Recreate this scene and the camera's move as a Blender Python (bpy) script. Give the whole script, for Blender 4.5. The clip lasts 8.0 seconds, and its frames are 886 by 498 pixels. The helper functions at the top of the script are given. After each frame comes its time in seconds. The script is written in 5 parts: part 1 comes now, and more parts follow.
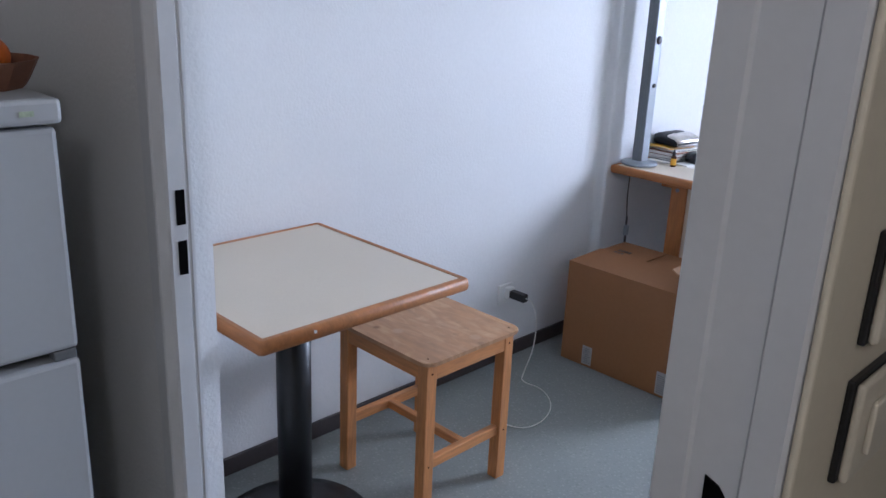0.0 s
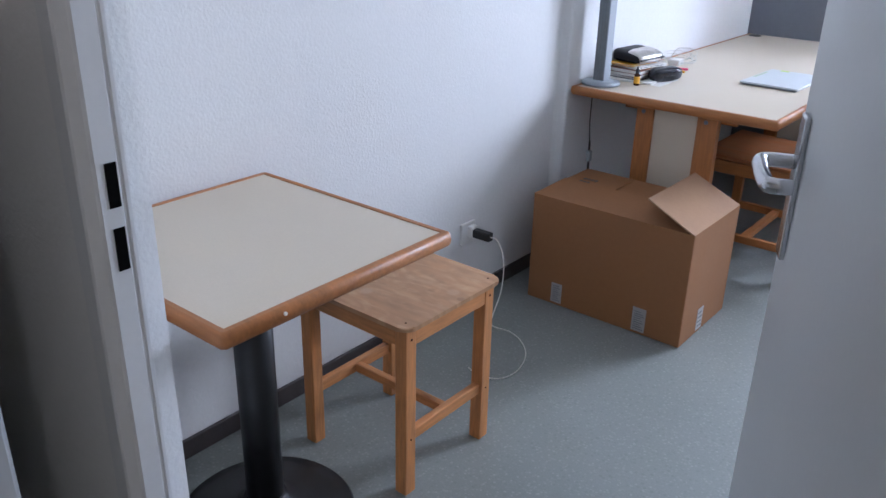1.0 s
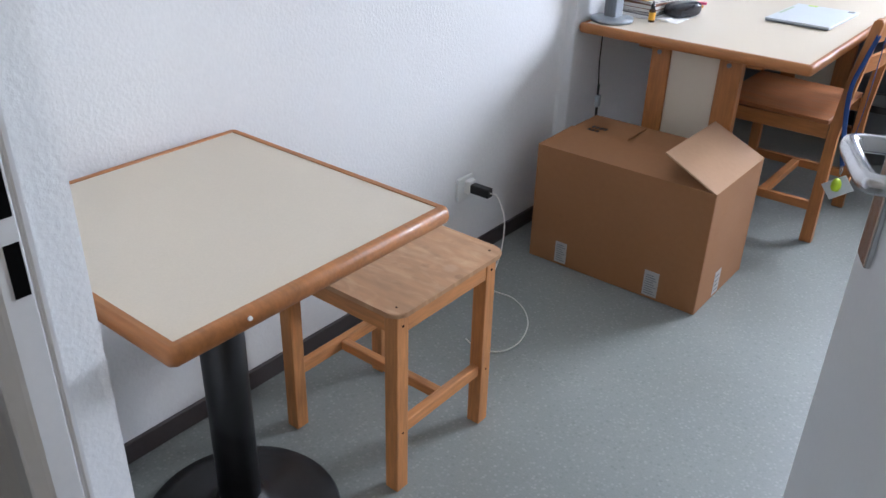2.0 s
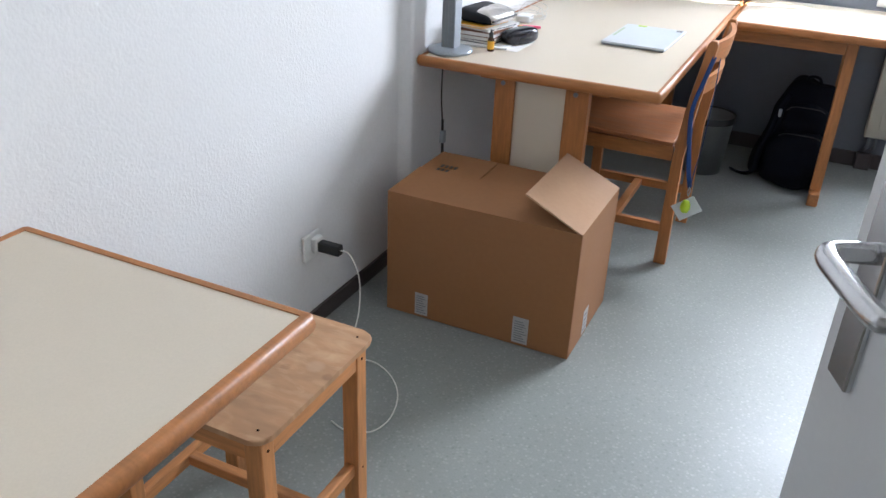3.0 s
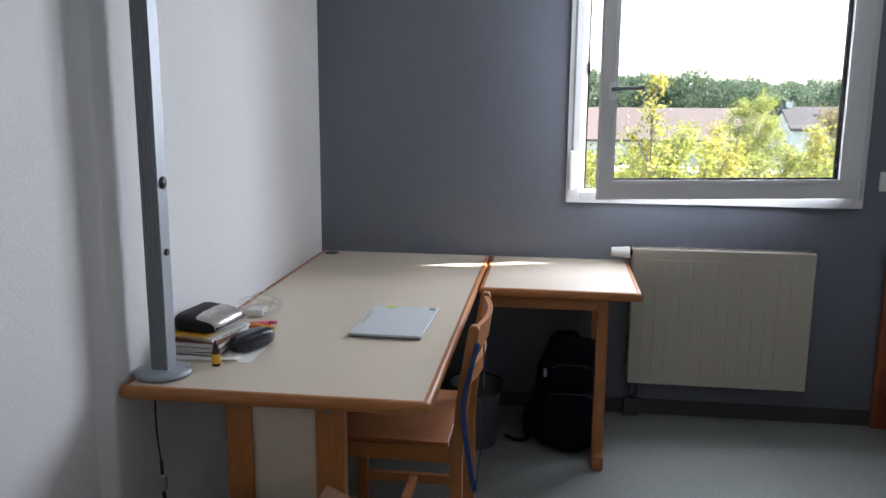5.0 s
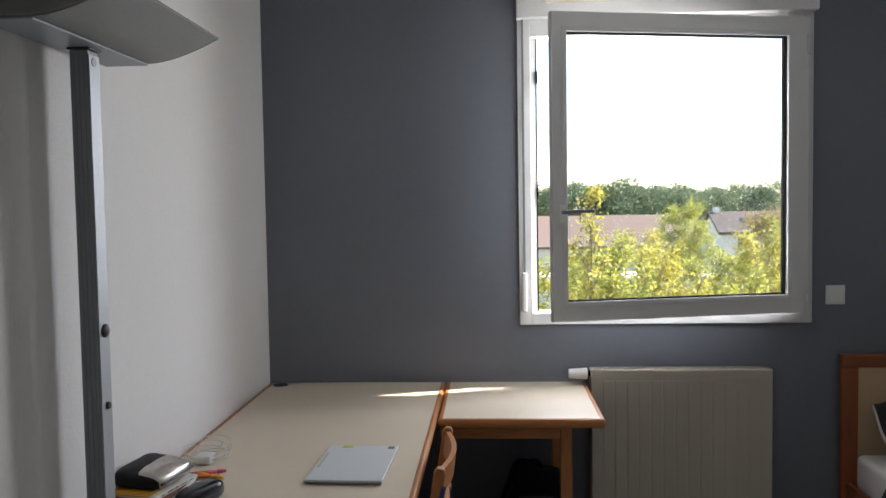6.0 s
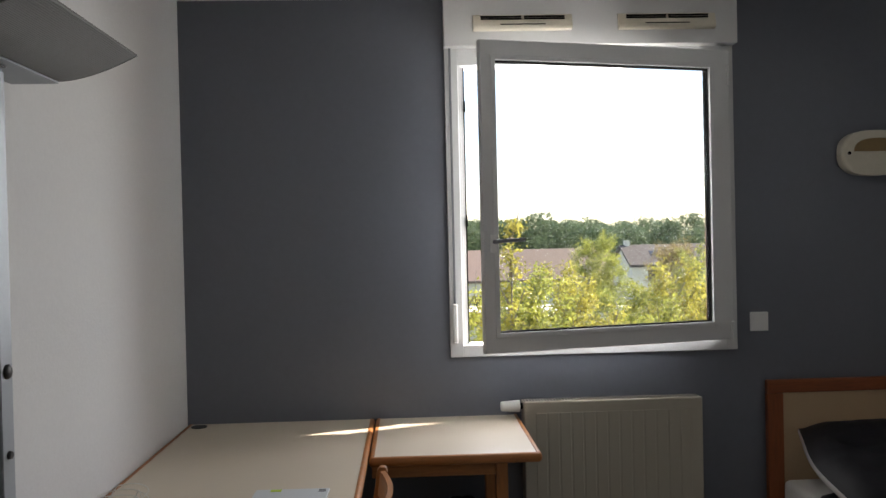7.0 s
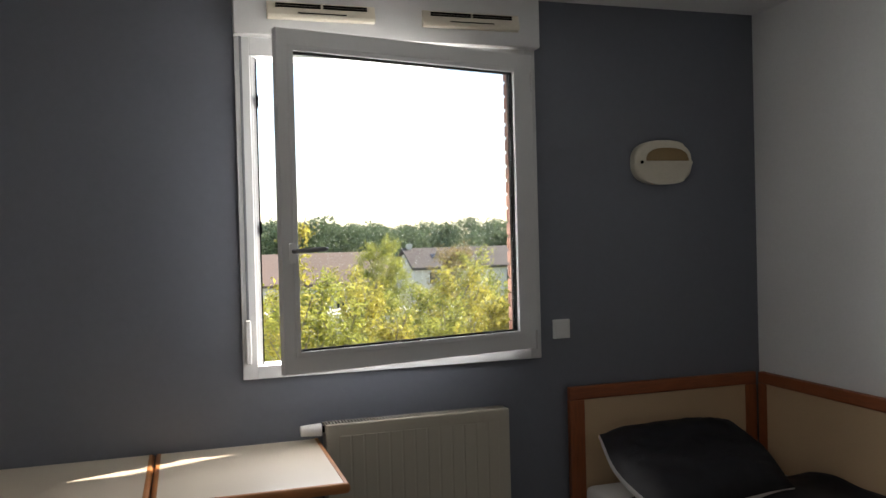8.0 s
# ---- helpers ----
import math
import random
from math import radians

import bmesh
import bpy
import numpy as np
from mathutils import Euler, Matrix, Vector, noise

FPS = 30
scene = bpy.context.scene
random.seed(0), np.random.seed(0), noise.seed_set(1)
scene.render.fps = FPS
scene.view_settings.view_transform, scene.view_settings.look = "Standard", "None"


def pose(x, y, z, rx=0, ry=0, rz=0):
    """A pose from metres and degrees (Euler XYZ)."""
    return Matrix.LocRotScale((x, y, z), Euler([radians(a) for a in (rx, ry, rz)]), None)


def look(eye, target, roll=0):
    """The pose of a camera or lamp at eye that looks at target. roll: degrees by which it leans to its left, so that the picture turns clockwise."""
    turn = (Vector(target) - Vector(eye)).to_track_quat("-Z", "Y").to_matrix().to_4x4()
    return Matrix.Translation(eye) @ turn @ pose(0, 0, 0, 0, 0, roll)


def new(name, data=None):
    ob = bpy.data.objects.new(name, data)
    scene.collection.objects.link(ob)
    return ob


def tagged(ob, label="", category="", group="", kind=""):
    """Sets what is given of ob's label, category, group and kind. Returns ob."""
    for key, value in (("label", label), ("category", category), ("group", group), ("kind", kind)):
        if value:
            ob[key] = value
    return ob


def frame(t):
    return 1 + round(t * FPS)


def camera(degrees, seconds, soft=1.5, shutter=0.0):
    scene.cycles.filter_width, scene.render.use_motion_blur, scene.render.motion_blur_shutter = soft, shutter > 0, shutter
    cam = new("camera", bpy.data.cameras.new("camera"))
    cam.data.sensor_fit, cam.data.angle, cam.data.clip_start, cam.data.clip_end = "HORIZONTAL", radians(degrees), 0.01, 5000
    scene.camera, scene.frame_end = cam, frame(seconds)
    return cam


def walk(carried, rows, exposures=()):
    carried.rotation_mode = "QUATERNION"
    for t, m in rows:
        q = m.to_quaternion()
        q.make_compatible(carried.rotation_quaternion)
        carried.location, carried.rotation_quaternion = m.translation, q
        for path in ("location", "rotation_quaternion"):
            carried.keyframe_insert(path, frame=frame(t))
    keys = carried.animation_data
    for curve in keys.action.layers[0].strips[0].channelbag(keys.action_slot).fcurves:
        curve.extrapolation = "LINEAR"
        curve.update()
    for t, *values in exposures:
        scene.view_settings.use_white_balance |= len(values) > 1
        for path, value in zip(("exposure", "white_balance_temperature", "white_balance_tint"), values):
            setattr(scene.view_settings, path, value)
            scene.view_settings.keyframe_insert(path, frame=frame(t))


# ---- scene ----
cam = camera(56.8, 8.0)
PATH = [
    (0, (1.063, 0.998, 1.481), (-0.268, 2.356, 0.862), 2.5),
    (0.5, (0.909, 1.052, 1.484), (-0.381, 2.445, 0.857), 0.7),
    (1, (0.778, 1.12, 1.457), (-0.367, 2.553, 0.661), 1.3),
    (1.2, (0.732, 1.152, 1.445), (-0.382, 2.55, 0.548), 1.3),
    (2.5, (0.497, 1.441, 1.434), (-0.529, 2.853, 0.458), 3.2),
    (3, (0.372, 1.539, 1.455), (-0.368, 3.153, 0.536), 2.4),
    (3.5, (0.318, 1.73, 1.459), (-0.356, 3.432, 0.653), 1.5),
    (4, (0.311, 1.907, 1.48), (-0.332, 3.698, 0.866), 0.6),
    (4.5, (0.284, 2.016, 1.482), (-0.237, 3.859, 0.908), 0.3),
    (5, (0.233, 2.075, 1.522), (-0.026, 4.023, 1.151), 0.4),
    (5.2, (0.228, 2.094, 1.525), (-0.02, 4.05, 1.19), -0.2),
    (6.3, (0.142, 2.171, 1.595), (0.056, 4.169, 1.558), -1.1),
    (6.5, (0.125, 2.184, 1.579), (0.046, 4.182, 1.557), -1.2),
    (7, (0.116, 2.244, 1.562), (0.201, 4.243, 1.539), -1.3),
    (7.5, (0.1, 2.377, 1.58), (0.514, 4.333, 1.544), -1.1),
    (8, (0.083, 2.527, 1.584), (0.685, 4.434, 1.557), -1.5),
]
EXPOSURES = [(0, 3.1, 5350, 18), (1, 3.15, 5450, 17.5), (2.5, 3.5, 5950, 14), (3.5, 3.35, 6000, 13), (3.8, 2.8, 6000, 13), (4.2, 2.3, 5920, 14.5), (5, 2.2, 6070, 15), (6.5, 1.53, 6800, 15), (7, 1.42, 6850, 15), (8, 1.40, 6950, 15)]
walk(cam, [(t, look(eye, target, roll)) for t, eye, target, roll in PATH], EXPOSURES)

# ---------------------------------------------------------------- light
SUN_WAY = Vector((-1.0, -0.365, -1.12)).normalized()
world = bpy.data.worlds.new("sky")
scene.world = world
world.use_nodes = True
wn = world.node_tree
sky = wn.nodes.new("ShaderNodeTexSky")
sky.sky_type = 'NISHITA'
sky.sun_disc = False
sky.sun_elevation = math.asin(-SUN_WAY.z)
sky.sun_rotation = math.atan2(-SUN_WAY.x, -SUN_WAY.y)
sky.dust_density = 0.6
wn.links.new(sky.outputs[0], wn.nodes["Background"].inputs[0])
wn.nodes["Background"].inputs[1].default_value = 0.15

sun_data = bpy.data.lights.new("sun", 'SUN')
sun_data.energy, sun_data.angle, sun_data.color = 5.0, radians(0.6), (1.0, 0.94, 0.84)
sun = new("sun", sun_data)
sun.matrix_world = look((30, 10, 60), Vector((30, 10, 60)) + SUN_WAY)

port_data = bpy.data.lights.new("window_daylight", 'AREA')
port_data.shape, port_data.size, port_data.size_y = 'RECTANGLE', 1.2, 1.25
port_data.energy, port_data.color = 20.0, (0.95, 0.98, 1.0)
port_data.spread = radians(165)
port = new("window_daylight", port_data)
port.matrix_world = look((0.97, 6.36, 1.74), (0.93, 4.2, 1.22))

# added fill light without a fixture, out of view, to brighten the hall
hall_data = bpy.data.lights.new("hall_fill_light", 'POINT')
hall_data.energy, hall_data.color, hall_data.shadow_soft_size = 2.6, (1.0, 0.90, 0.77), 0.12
hall = new("hall_fill_light", hall_data)
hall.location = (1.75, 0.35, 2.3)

# ---------------------------------------------------------------- materials
def mat(name, rgb, rough=0.6, metal=0.0, vary=0.12, scale=6.0, fine=90.0, bump=0.0, bump_scale=200.0,
        spread=0.0, coat=0.0, spec=0.5, island=False, per_object=0.0, stretch=(1, 1, 1), transmit=0.0, sheen=0.0):
    m = bpy.data.materials.new(name)
    m.use_nodes = True
    nt = m.node_tree
    bsdf = nt.nodes["Principled BSDF"]
    bsdf.inputs["Roughness"].default_value = rough
    bsdf.inputs["Metallic"].default_value = metal
    bsdf.inputs["Specular IOR Level"].default_value = spec
    bsdf.inputs["Coat Weight"].default_value = coat
    bsdf.inputs["Transmission Weight"].default_value = transmit
    bsdf.inputs["Sheen Weight"].default_value = sheen
    tc = nt.nodes.new("ShaderNodeTexCoord")
    mp = nt.nodes.new("ShaderNodeMapping")
    mp.inputs["Scale"].default_value = stretch
    nt.links.new(tc.outputs["Object"], mp.inputs[0])
    big = nt.nodes.new("ShaderNodeTexNoise")
    big.inputs["Scale"].default_value = scale
    big.inputs["Detail"].default_value = 4
    small = nt.nodes.new("ShaderNodeTexNoise")
    small.inputs["Scale"].default_value = fine
    small.inputs["Detail"].default_value = 3
    for n in (big, small):
        nt.links.new(mp.outputs[0], n.inputs["Vector"])
    add = nt.nodes.new("ShaderNodeMath")
    add.operation = 'ADD'
    nt.links.new(big.outputs["Fac"], add.inputs[0])
    nt.links.new(small.outputs["Fac"], add.inputs[1])
    last = add
    if island or per_object:
        src = nt.nodes.new("ShaderNodeNewGeometry" if island else "ShaderNodeObjectInfo")
        mix = nt.nodes.new("ShaderNodeMath")
        mix.operation = 'MULTIPLY_ADD'
        mix.inputs[1].default_value = 1.0 if island else per_object
        nt.links.new(src.outputs["Random Per Island" if island else "Random"], mix.inputs[0])
        nt.links.new(last.outputs[0], mix.inputs[2])
        last = mix
    ramp = nt.nodes.new("ShaderNodeMapRange")
    ramp.inputs["From Min"].default_value = 0.6
    ramp.inputs["From Max"].default_value = 1.4 if not (island or per_object) else 2.2
    nt.links.new(last.outputs[0], ramp.inputs["Value"])
    col = nt.nodes.new("ShaderNodeMix")
    col.data_type = 'RGBA'
    col.inputs["A"].default_value = (*[c * (1 - vary) for c in rgb], 1)
    hi = [min(1.0, c * (1 + vary)) for c in rgb]
    if spread:
        hi = [min(1.0, hi[0] * (1 + spread)), hi[1], hi[2] * (1 - spread)]
    col.inputs["B"].default_value = (*hi, 1)
    nt.links.new(ramp.outputs[0], col.inputs["Factor"])
    nt.links.new(col.outputs["Result"], bsdf.inputs["Base Color"])
    rr = nt.nodes.new("ShaderNodeMapRange")
    rr.inputs["From Min"].default_value, rr.inputs["From Max"].default_value = 0.3, 0.7
    rr.inputs["To Min"].default_value, rr.inputs["To Max"].default_value = max(0.02, rough * 0.85), min(1, rough * 1.15)
    nt.links.new(big.outputs["Fac"], rr.inputs["Value"])
    nt.links.new(rr.outputs[0], bsdf.inputs["Roughness"])
    if bump:
        bn = nt.nodes.new("ShaderNodeTexNoise")
        bn.inputs["Scale"].default_value = bump_scale
        bn.inputs["Detail"].default_value = 2
        nt.links.new(mp.outputs[0], bn.inputs["Vector"])
        bp = nt.nodes.new("ShaderNodeBump")
        bp.inputs["Strength"].default_value = bump
        bp.inputs["Distance"].default_value = 0.003
        nt.links.new(bn.outputs["Fac"], bp.inputs["Height"])
        nt.links.new(bp.outputs[0], bsdf.inputs["Normal"])
    return m


def wood(name, rgb, rough=0.5, along=1, vary=0.24, coat=0.02):
    st = [14, 14, 14]
    st[along] = 1.6
    return mat(name, rgb, rough, vary=vary, scale=1.6, fine=9.0, bump=0.06, bump_scale=12, stretch=tuple(st), coat=coat, spread=0.08)


M_WALL = mat("white_textured_wallpaper", (0.70, 0.70, 0.695), 0.8, vary=0.035, scale=1.2, fine=70, bump=0.38, bump_scale=115)
M_GREY = mat("slate_grey_paint", (0.138, 0.149, 0.176), 0.42, vary=0.05, scale=1.5, fine=40, bump=0.12, bump_scale=90)
# grey picked for an unseen wall, to lessen the light it throws back
M_INNER = mat("bounce_cutting_grey", (0.28, 0.29, 0.30), 0.7, vary=0.03, scale=1.2, fine=60, bump=0.2, bump_scale=150)
M_CEIL = mat("white_ceiling_paint", (0.78, 0.78, 0.77), 0.9, vary=0.02, scale=2, bump=0.1)
M_FLOOR = mat("grey_green_vinyl", (0.218, 0.233, 0.221), 0.47, vary=0.13, scale=2.2, fine=190, bump=0.05, bump_scale=40, spec=0.4)
M_SKIRT = mat("brown_skirting_vinyl", (0.055, 0.045, 0.045), 0.5, vary=0.15, scale=9)


def flecked(m, light, scale, reach):
    """Scatters small pale chips over a material's colour."""
    nt = m.node_tree
    bsdf = nt.nodes["Principled BSDF"]
    src = bsdf.inputs["Base Color"].links[0].from_socket
    tc = nt.nodes.new("ShaderNodeTexCoord")
    vo = nt.nodes.new("ShaderNodeTexVoronoi")
    vo.inputs["Scale"].default_value = scale
    vo.inputs["Randomness"].default_value = 1.0
    lim = nt.nodes.new("ShaderNodeMapRange")
    lim.inputs["From Min"].default_value = reach
    lim.inputs["From Max"].default_value = reach * 0.6
    pick = nt.nodes.new("ShaderNodeMath")
    pick.operation = 'MULTIPLY'
    mix = nt.nodes.new("ShaderNodeMix")
    mix.data_type = 'RGBA'
    mix.inputs[7].default_value = (*light, 1)
    nt.links.new(tc.outputs["Object"], vo.inputs["Vector"])
    nt.links.new(vo.outputs["Distance"], lim.inputs["Value"])
    nt.links.new(lim.outputs[0], pick.inputs[0])
    nt.links.new(vo.outputs["Color"], pick.inputs[1])
    nt.links.new(pick.outputs[0], mix.inputs[0])
    nt.links.new(src, mix.inputs[6])
    nt.links.new(mix.outputs[2], bsdf.inputs["Base Color"])


flecked(M_FLOOR, (0.29, 0.305, 0.285), 82, 0.40)
flecked(M_FLOOR, (0.185, 0.20, 0.19), 61, 0.34)
M_LAMIN = mat("cream_laminate", (0.60, 0.525, 0.415), 0.42, vary=0.05, scale=3, fine=300)
M_PANEL = mat("beige_panel_laminate", (0.50, 0.355, 0.215), 0.45, vary=0.04, scale=3, fine=200)
M_BEDX = wood("dark_red_beech_x", (0.24, 0.068, 0.022), along=0)
M_BEDY = wood("dark_red_beech_y", (0.24, 0.068, 0.022), along=1)
M_BEDZ = wood("dark_red_beech_z", (0.24, 0.068, 0.022), along=2)
M_WOODX = wood("varnished_beech_x", (0.355, 0.145, 0.043), along=0)
M_WOODY = wood("varnished_beech_y", (0.355, 0.145, 0.043), along=1)
M_WOODZ = wood("varnished_beech_z", (0.355, 0.145, 0.043), along=2)
# beech darkened for the seat: the desk's shade is put into the colour
M_CHAIRSEAT = wood("beech_seat_in_desk_shade", (0.28, 0.105, 0.033), along=0)
M_STOOL = wood("worn_pine", (0.47, 0.21, 0.072), rough=0.6, along=2, vary=0.28)
M_STOOLX = wood("worn_pine_x", (0.47, 0.21, 0.072), rough=0.6, along=0, vary=0.28)
M_STOOLY = wood("worn_pine_y", (0.47, 0.21, 0.072), rough=0.6, along=1, vary=0.28)
M_SEAT = mat("worn_birch_plywood", (0.41, 0.222, 0.108), 0.55, vary=0.2, scale=3.5, fine=14, stretch=(1, 3.0, 1), bump=0.08, bump_scale=30)
flecked(M_SEAT, (0.13, 0.055, 0.025), 11, 0.14)
flecked(M_SEAT, (0.52, 0.36, 0.24), 7.3, 0.16)
nt = M_SEAT.node_tree
vor = nt.nodes.new("ShaderNodeTexNoise")
vor.inputs["Scale"].default_value = 7.0
vor.inputs["Detail"].default_value = 6.0
vor.inputs["Distortion"].default_value = 2.2
tcs = [n for n in nt.nodes if n.type == 'MAPPING'][0]
nt.links.new(tcs.outputs[0], vor.inputs["Vector"])
vr = nt.nodes.new("ShaderNodeMapRange")
vr.inputs["From Min"].default_value, vr.inputs["From Max"].default_value = 0.48, 0.80
nt.links.new(vor.outputs["Fac"], vr.inputs["Value"])
mixw = nt.nodes.new("ShaderNodeMix")
mixw.data_type = 'RGBA'
mixw.inputs["B"].default_value = (0.56, 0.355, 0.20, 1)
nt.links.new(vr.outputs[0], mixw.inputs["Factor"])
prev = nt.nodes["Principled BSDF"].inputs["Base Color"].links[0].from_socket
nt.links.new(prev, mixw.inputs["A"])
nt.links.new(mixw.outputs["Result"], nt.nodes["Principled BSDF"].inputs["Base Color"])
M_CARD = mat("brown_cardboard", (0.28, 0.127, 0.049), 0.85, vary=0.05, scale=2.5, fine=60, bump=0.05, bump_scale=60)
M_CARDIN = mat("cardboard_inner_face", (0.37, 0.215, 0.12), 0.85, vary=0.05, scale=2.5, fine=60)
M_BLACKIRON = mat("black_powder_coat", (0.008, 0.008, 0.009), 0.42, vary=0.2, scale=8, coat=0.05)
M_WHITEPL = mat("white_plastic", (0.72, 0.72, 0.70), 0.4, vary=0.03)
M_PVC = mat("white_pvc", (0.619, 0.619, 0.611), 0.35, vary=0.03, scale=3)
M_CREAMPL = mat("cream_plastic", (0.62, 0.57, 0.46), 0.45, vary=0.05)
M_BLACKPL = mat("black_plastic", (0.012, 0.012, 0.013), 0.4, vary=0.2)
M_DARK = mat("dark_cavity", (0.004, 0.004, 0.004), 0.95, vary=0.1, spec=0.02)
M_STEEL = mat("painted_steel_frame", (0.62, 0.63, 0.64), 0.45, vary=0.03, scale=4, bump=0.04, bump_scale=40)
M_DOOR = mat("light_grey_door_paint", (0.62, 0.63, 0.63), 0.45, vary=0.025, scale=2, bump=0.03, bump_scale=60)
M_ALU = mat("brushed_aluminium", (0.60, 0.60, 0.61), 0.24, metal=1.0, vary=0.06, fine=60, stretch=(6, 6, 1))
M_LAMPGREY = mat("silver_grey_lamp_paint", (0.30, 0.33, 0.36), 0.42, metal=0.25, vary=0.05)
M_SHADE = mat("dark_grey_lamp_enamel", (0.085, 0.085, 0.082), 0.5, vary=0.06, scale=3)
M_GRILLE = mat("ribbed_grey_enamel", (0.17, 0.17, 0.165), 0.45, vary=0.06, scale=3)
M_LAMPDARK = mat("grooved_grey_profile", (0.19, 0.21, 0.23), 0.5, metal=0.2, vary=0.06)
M_BLUE = mat("blue_plastic_dome", (0.01, 0.03, 0.22), 0.35, vary=0.08)
M_RAD = mat("cream_radiator_enamel", (0.43, 0.395, 0.32), 0.34, vary=0.03, scale=2)
M_FRIDGE = mat("white_fridge_enamel", (0.44, 0.46, 0.475), 0.4, vary=0.02, scale=2)
M_SEAL = mat("grey_rubber_seal", (0.18, 0.19, 0.20), 0.6, vary=0.1)
M_BLACKCLOTH = mat("black_cotton", (0.007, 0.007, 0.010), 0.6, vary=0.2, scale=5, bump=0.15, bump_scale=90, spec=0.3)
M_WHITECLOTH = mat("white_cotton", (0.68, 0.67, 0.65), 0.9, vary=0.04, scale=6, bump=0.15, bump_scale=90)
M_PACK = mat("navy_nylon", (0.005, 0.006, 0.011), 0.95, vary=0.25, scale=12, bump=0.3, bump_scale=120, spec=0.12)
M_BIN = mat("grey_metal_bin", (0.19, 0.20, 0.20), 0.4, metal=0.4, vary=0.08)
M_LAPTOP = mat("silver_laptop_shell", (0.59, 0.625, 0.645), 0.34, metal=0.05, vary=0.03)
M_GREENISH = mat("pale_green_sticker", (0.42, 0.50, 0.36), 0.5, vary=0.25, scale=60, fine=300)
M_STICKER = mat("glossy_grey_white_sticker", (0.40, 0.385, 0.37), 0.5, vary=0.12, scale=40, fine=200)
M_PAPER = mat("white_paper", (0.74, 0.73, 0.70), 0.8, vary=0.05, fine=200)
M_YELLOW = mat("yellow_cover", (0.75, 0.38, 0.02), 0.5, vary=0.06)
M_LIME = mat("lime_green_plastic", (0.45, 0.62, 0.02), 0.4, vary=0.05)
M_PINK = mat("pink_plastic", (0.75, 0.10, 0.22), 0.4, vary=0.05)
M_ORANGE = mat("orange_peel", (0.70, 0.16, 0.02), 0.5, vary=0.12, scale=30, bump=0.2)
M_BROWNWOVEN = mat("brown_basket_card", (0.20, 0.085, 0.045), 0.7, vary=0.15, scale=12)
M_BOTTLE = mat("amber_glass_bottle", (0.06, 0.022, 0.008), 0.2, vary=0.1)
M_LANYARD = mat("blue_lanyard_ribbon", (0.008, 0.045, 0.17), 0.65, vary=0.1)
M_LEATHER = mat("dark_navy_leather", (0.009, 0.010, 0.016), 0.27, vary=0.15, bump=0.1)
M_SILVERFAB = mat("silver_foil_fabric", (0.58, 0.55, 0.51), 0.32, metal=0.7, vary=0.2, scale=30, bump=0.3, bump_scale=60)
M_CREAMWALL = mat("cream_painted_wall", (0.66, 0.60, 0.47), 0.55, vary=0.03, scale=3, bump=0.05)
M_WARMGLASS = mat("amber_lamp_lens", (0.26, 0.17, 0.065), 0.3, vary=0.08)
M_CABLE = mat("white_cable", (0.68, 0.67, 0.62), 0.45, vary=0.03)

M_GLASS = bpy.data.materials.new("window_glass")
M_GLASS.use_nodes = True
gn = M_GLASS.node_tree
gn.nodes.clear()
g_out = gn.nodes.new("ShaderNodeOutputMaterial")
g_mix = gn.nodes.new("ShaderNodeMixShader")
g_tr = gn.nodes.new("ShaderNodeBsdfTransparent")
g_gl = gn.nodes.new("ShaderNodeBsdfGlossy")
g_fr = gn.nodes.new("ShaderNodeFresnel")
g_tr.inputs[0].default_value = (0.95, 0.97, 0.96, 1)
g_gl.inputs["Roughness"].default_value = 0.02
gn.links.new(g_fr.outputs[0], g_mix.inputs[0])
gn.links.new(g_tr.outputs[0], g_mix.inputs[1])
gn.links.new(g_gl.outputs[0], g_mix.inputs[2])
gn.links.new(g_mix.outputs[0], g_out.inputs[0])

# ---------------------------------------------------------------- building helpers
BASE = {}


def thing(name, loc=(0, 0, 0), label="", category="", group="", kind="", turn=0.0, local=False):
    ob = new(name)
    ob.empty_display_size = 0.05
    ob.location = loc
    ob.rotation_euler = (0, 0, radians(turn))
    BASE[ob.name] = Vector((0, 0, 0)) if local else Vector(loc)
    return tagged(ob, label, category, group, kind)


def part(name, bm, material, parent=None, label="", smooth=False, kind=""):
    me = bpy.data.meshes.new(name)
    if parent is not None:
        off = BASE[parent.name]
        bmesh.ops.translate(bm, verts=bm.verts, vec=-off)
    bmesh.ops.recalc_face_normals(bm, faces=bm.faces)
    bm.to_mesh(me)
    bm.free()
    if smooth:
        me.polygons.foreach_set("use_smooth", [True] * len(me.polygons))
    for mm in (material if isinstance(material, (list, tuple)) else [material]):
        me.materials.append(mm)
    ob = new(name, me)
    if parent is not None:
        ob.parent = parent
        BASE[ob.name] = BASE[parent.name]
    else:
        BASE[ob.name] = Vector((0, 0, 0))
    return tagged(ob, label, kind=kind)


def structure(name, bm, material, label, category):
    return tagged(part(name, bm, material), label, category, kind="structure")


def bevel(bm, width, segs=2, edges=None):
    bmesh.ops.bevel(bm, geom=list(edges or bm.edges), offset=width, segments=segs, affect='EDGES', profile=0.5, clamp_overlap=True)
    return bm


def box(x0, y0, z0, x1, y1, z1, bev=0.0, segs=2, into=None):
    bm = bmesh.new()
    bmesh.ops.create_cube(bm, size=1.0)
    bmesh.ops.scale(bm, vec=(abs(x1 - x0), abs(y1 - y0), abs(z1 - z0)), verts=bm.verts)
    bmesh.ops.translate(bm, vec=((x0 + x1) / 2, (y0 + y1) / 2, (z0 + z1) / 2), verts=bm.verts)
    if bev:
        bevel(bm, bev, segs)
    if into is not None:
        return merge(into, bm)
    return bm


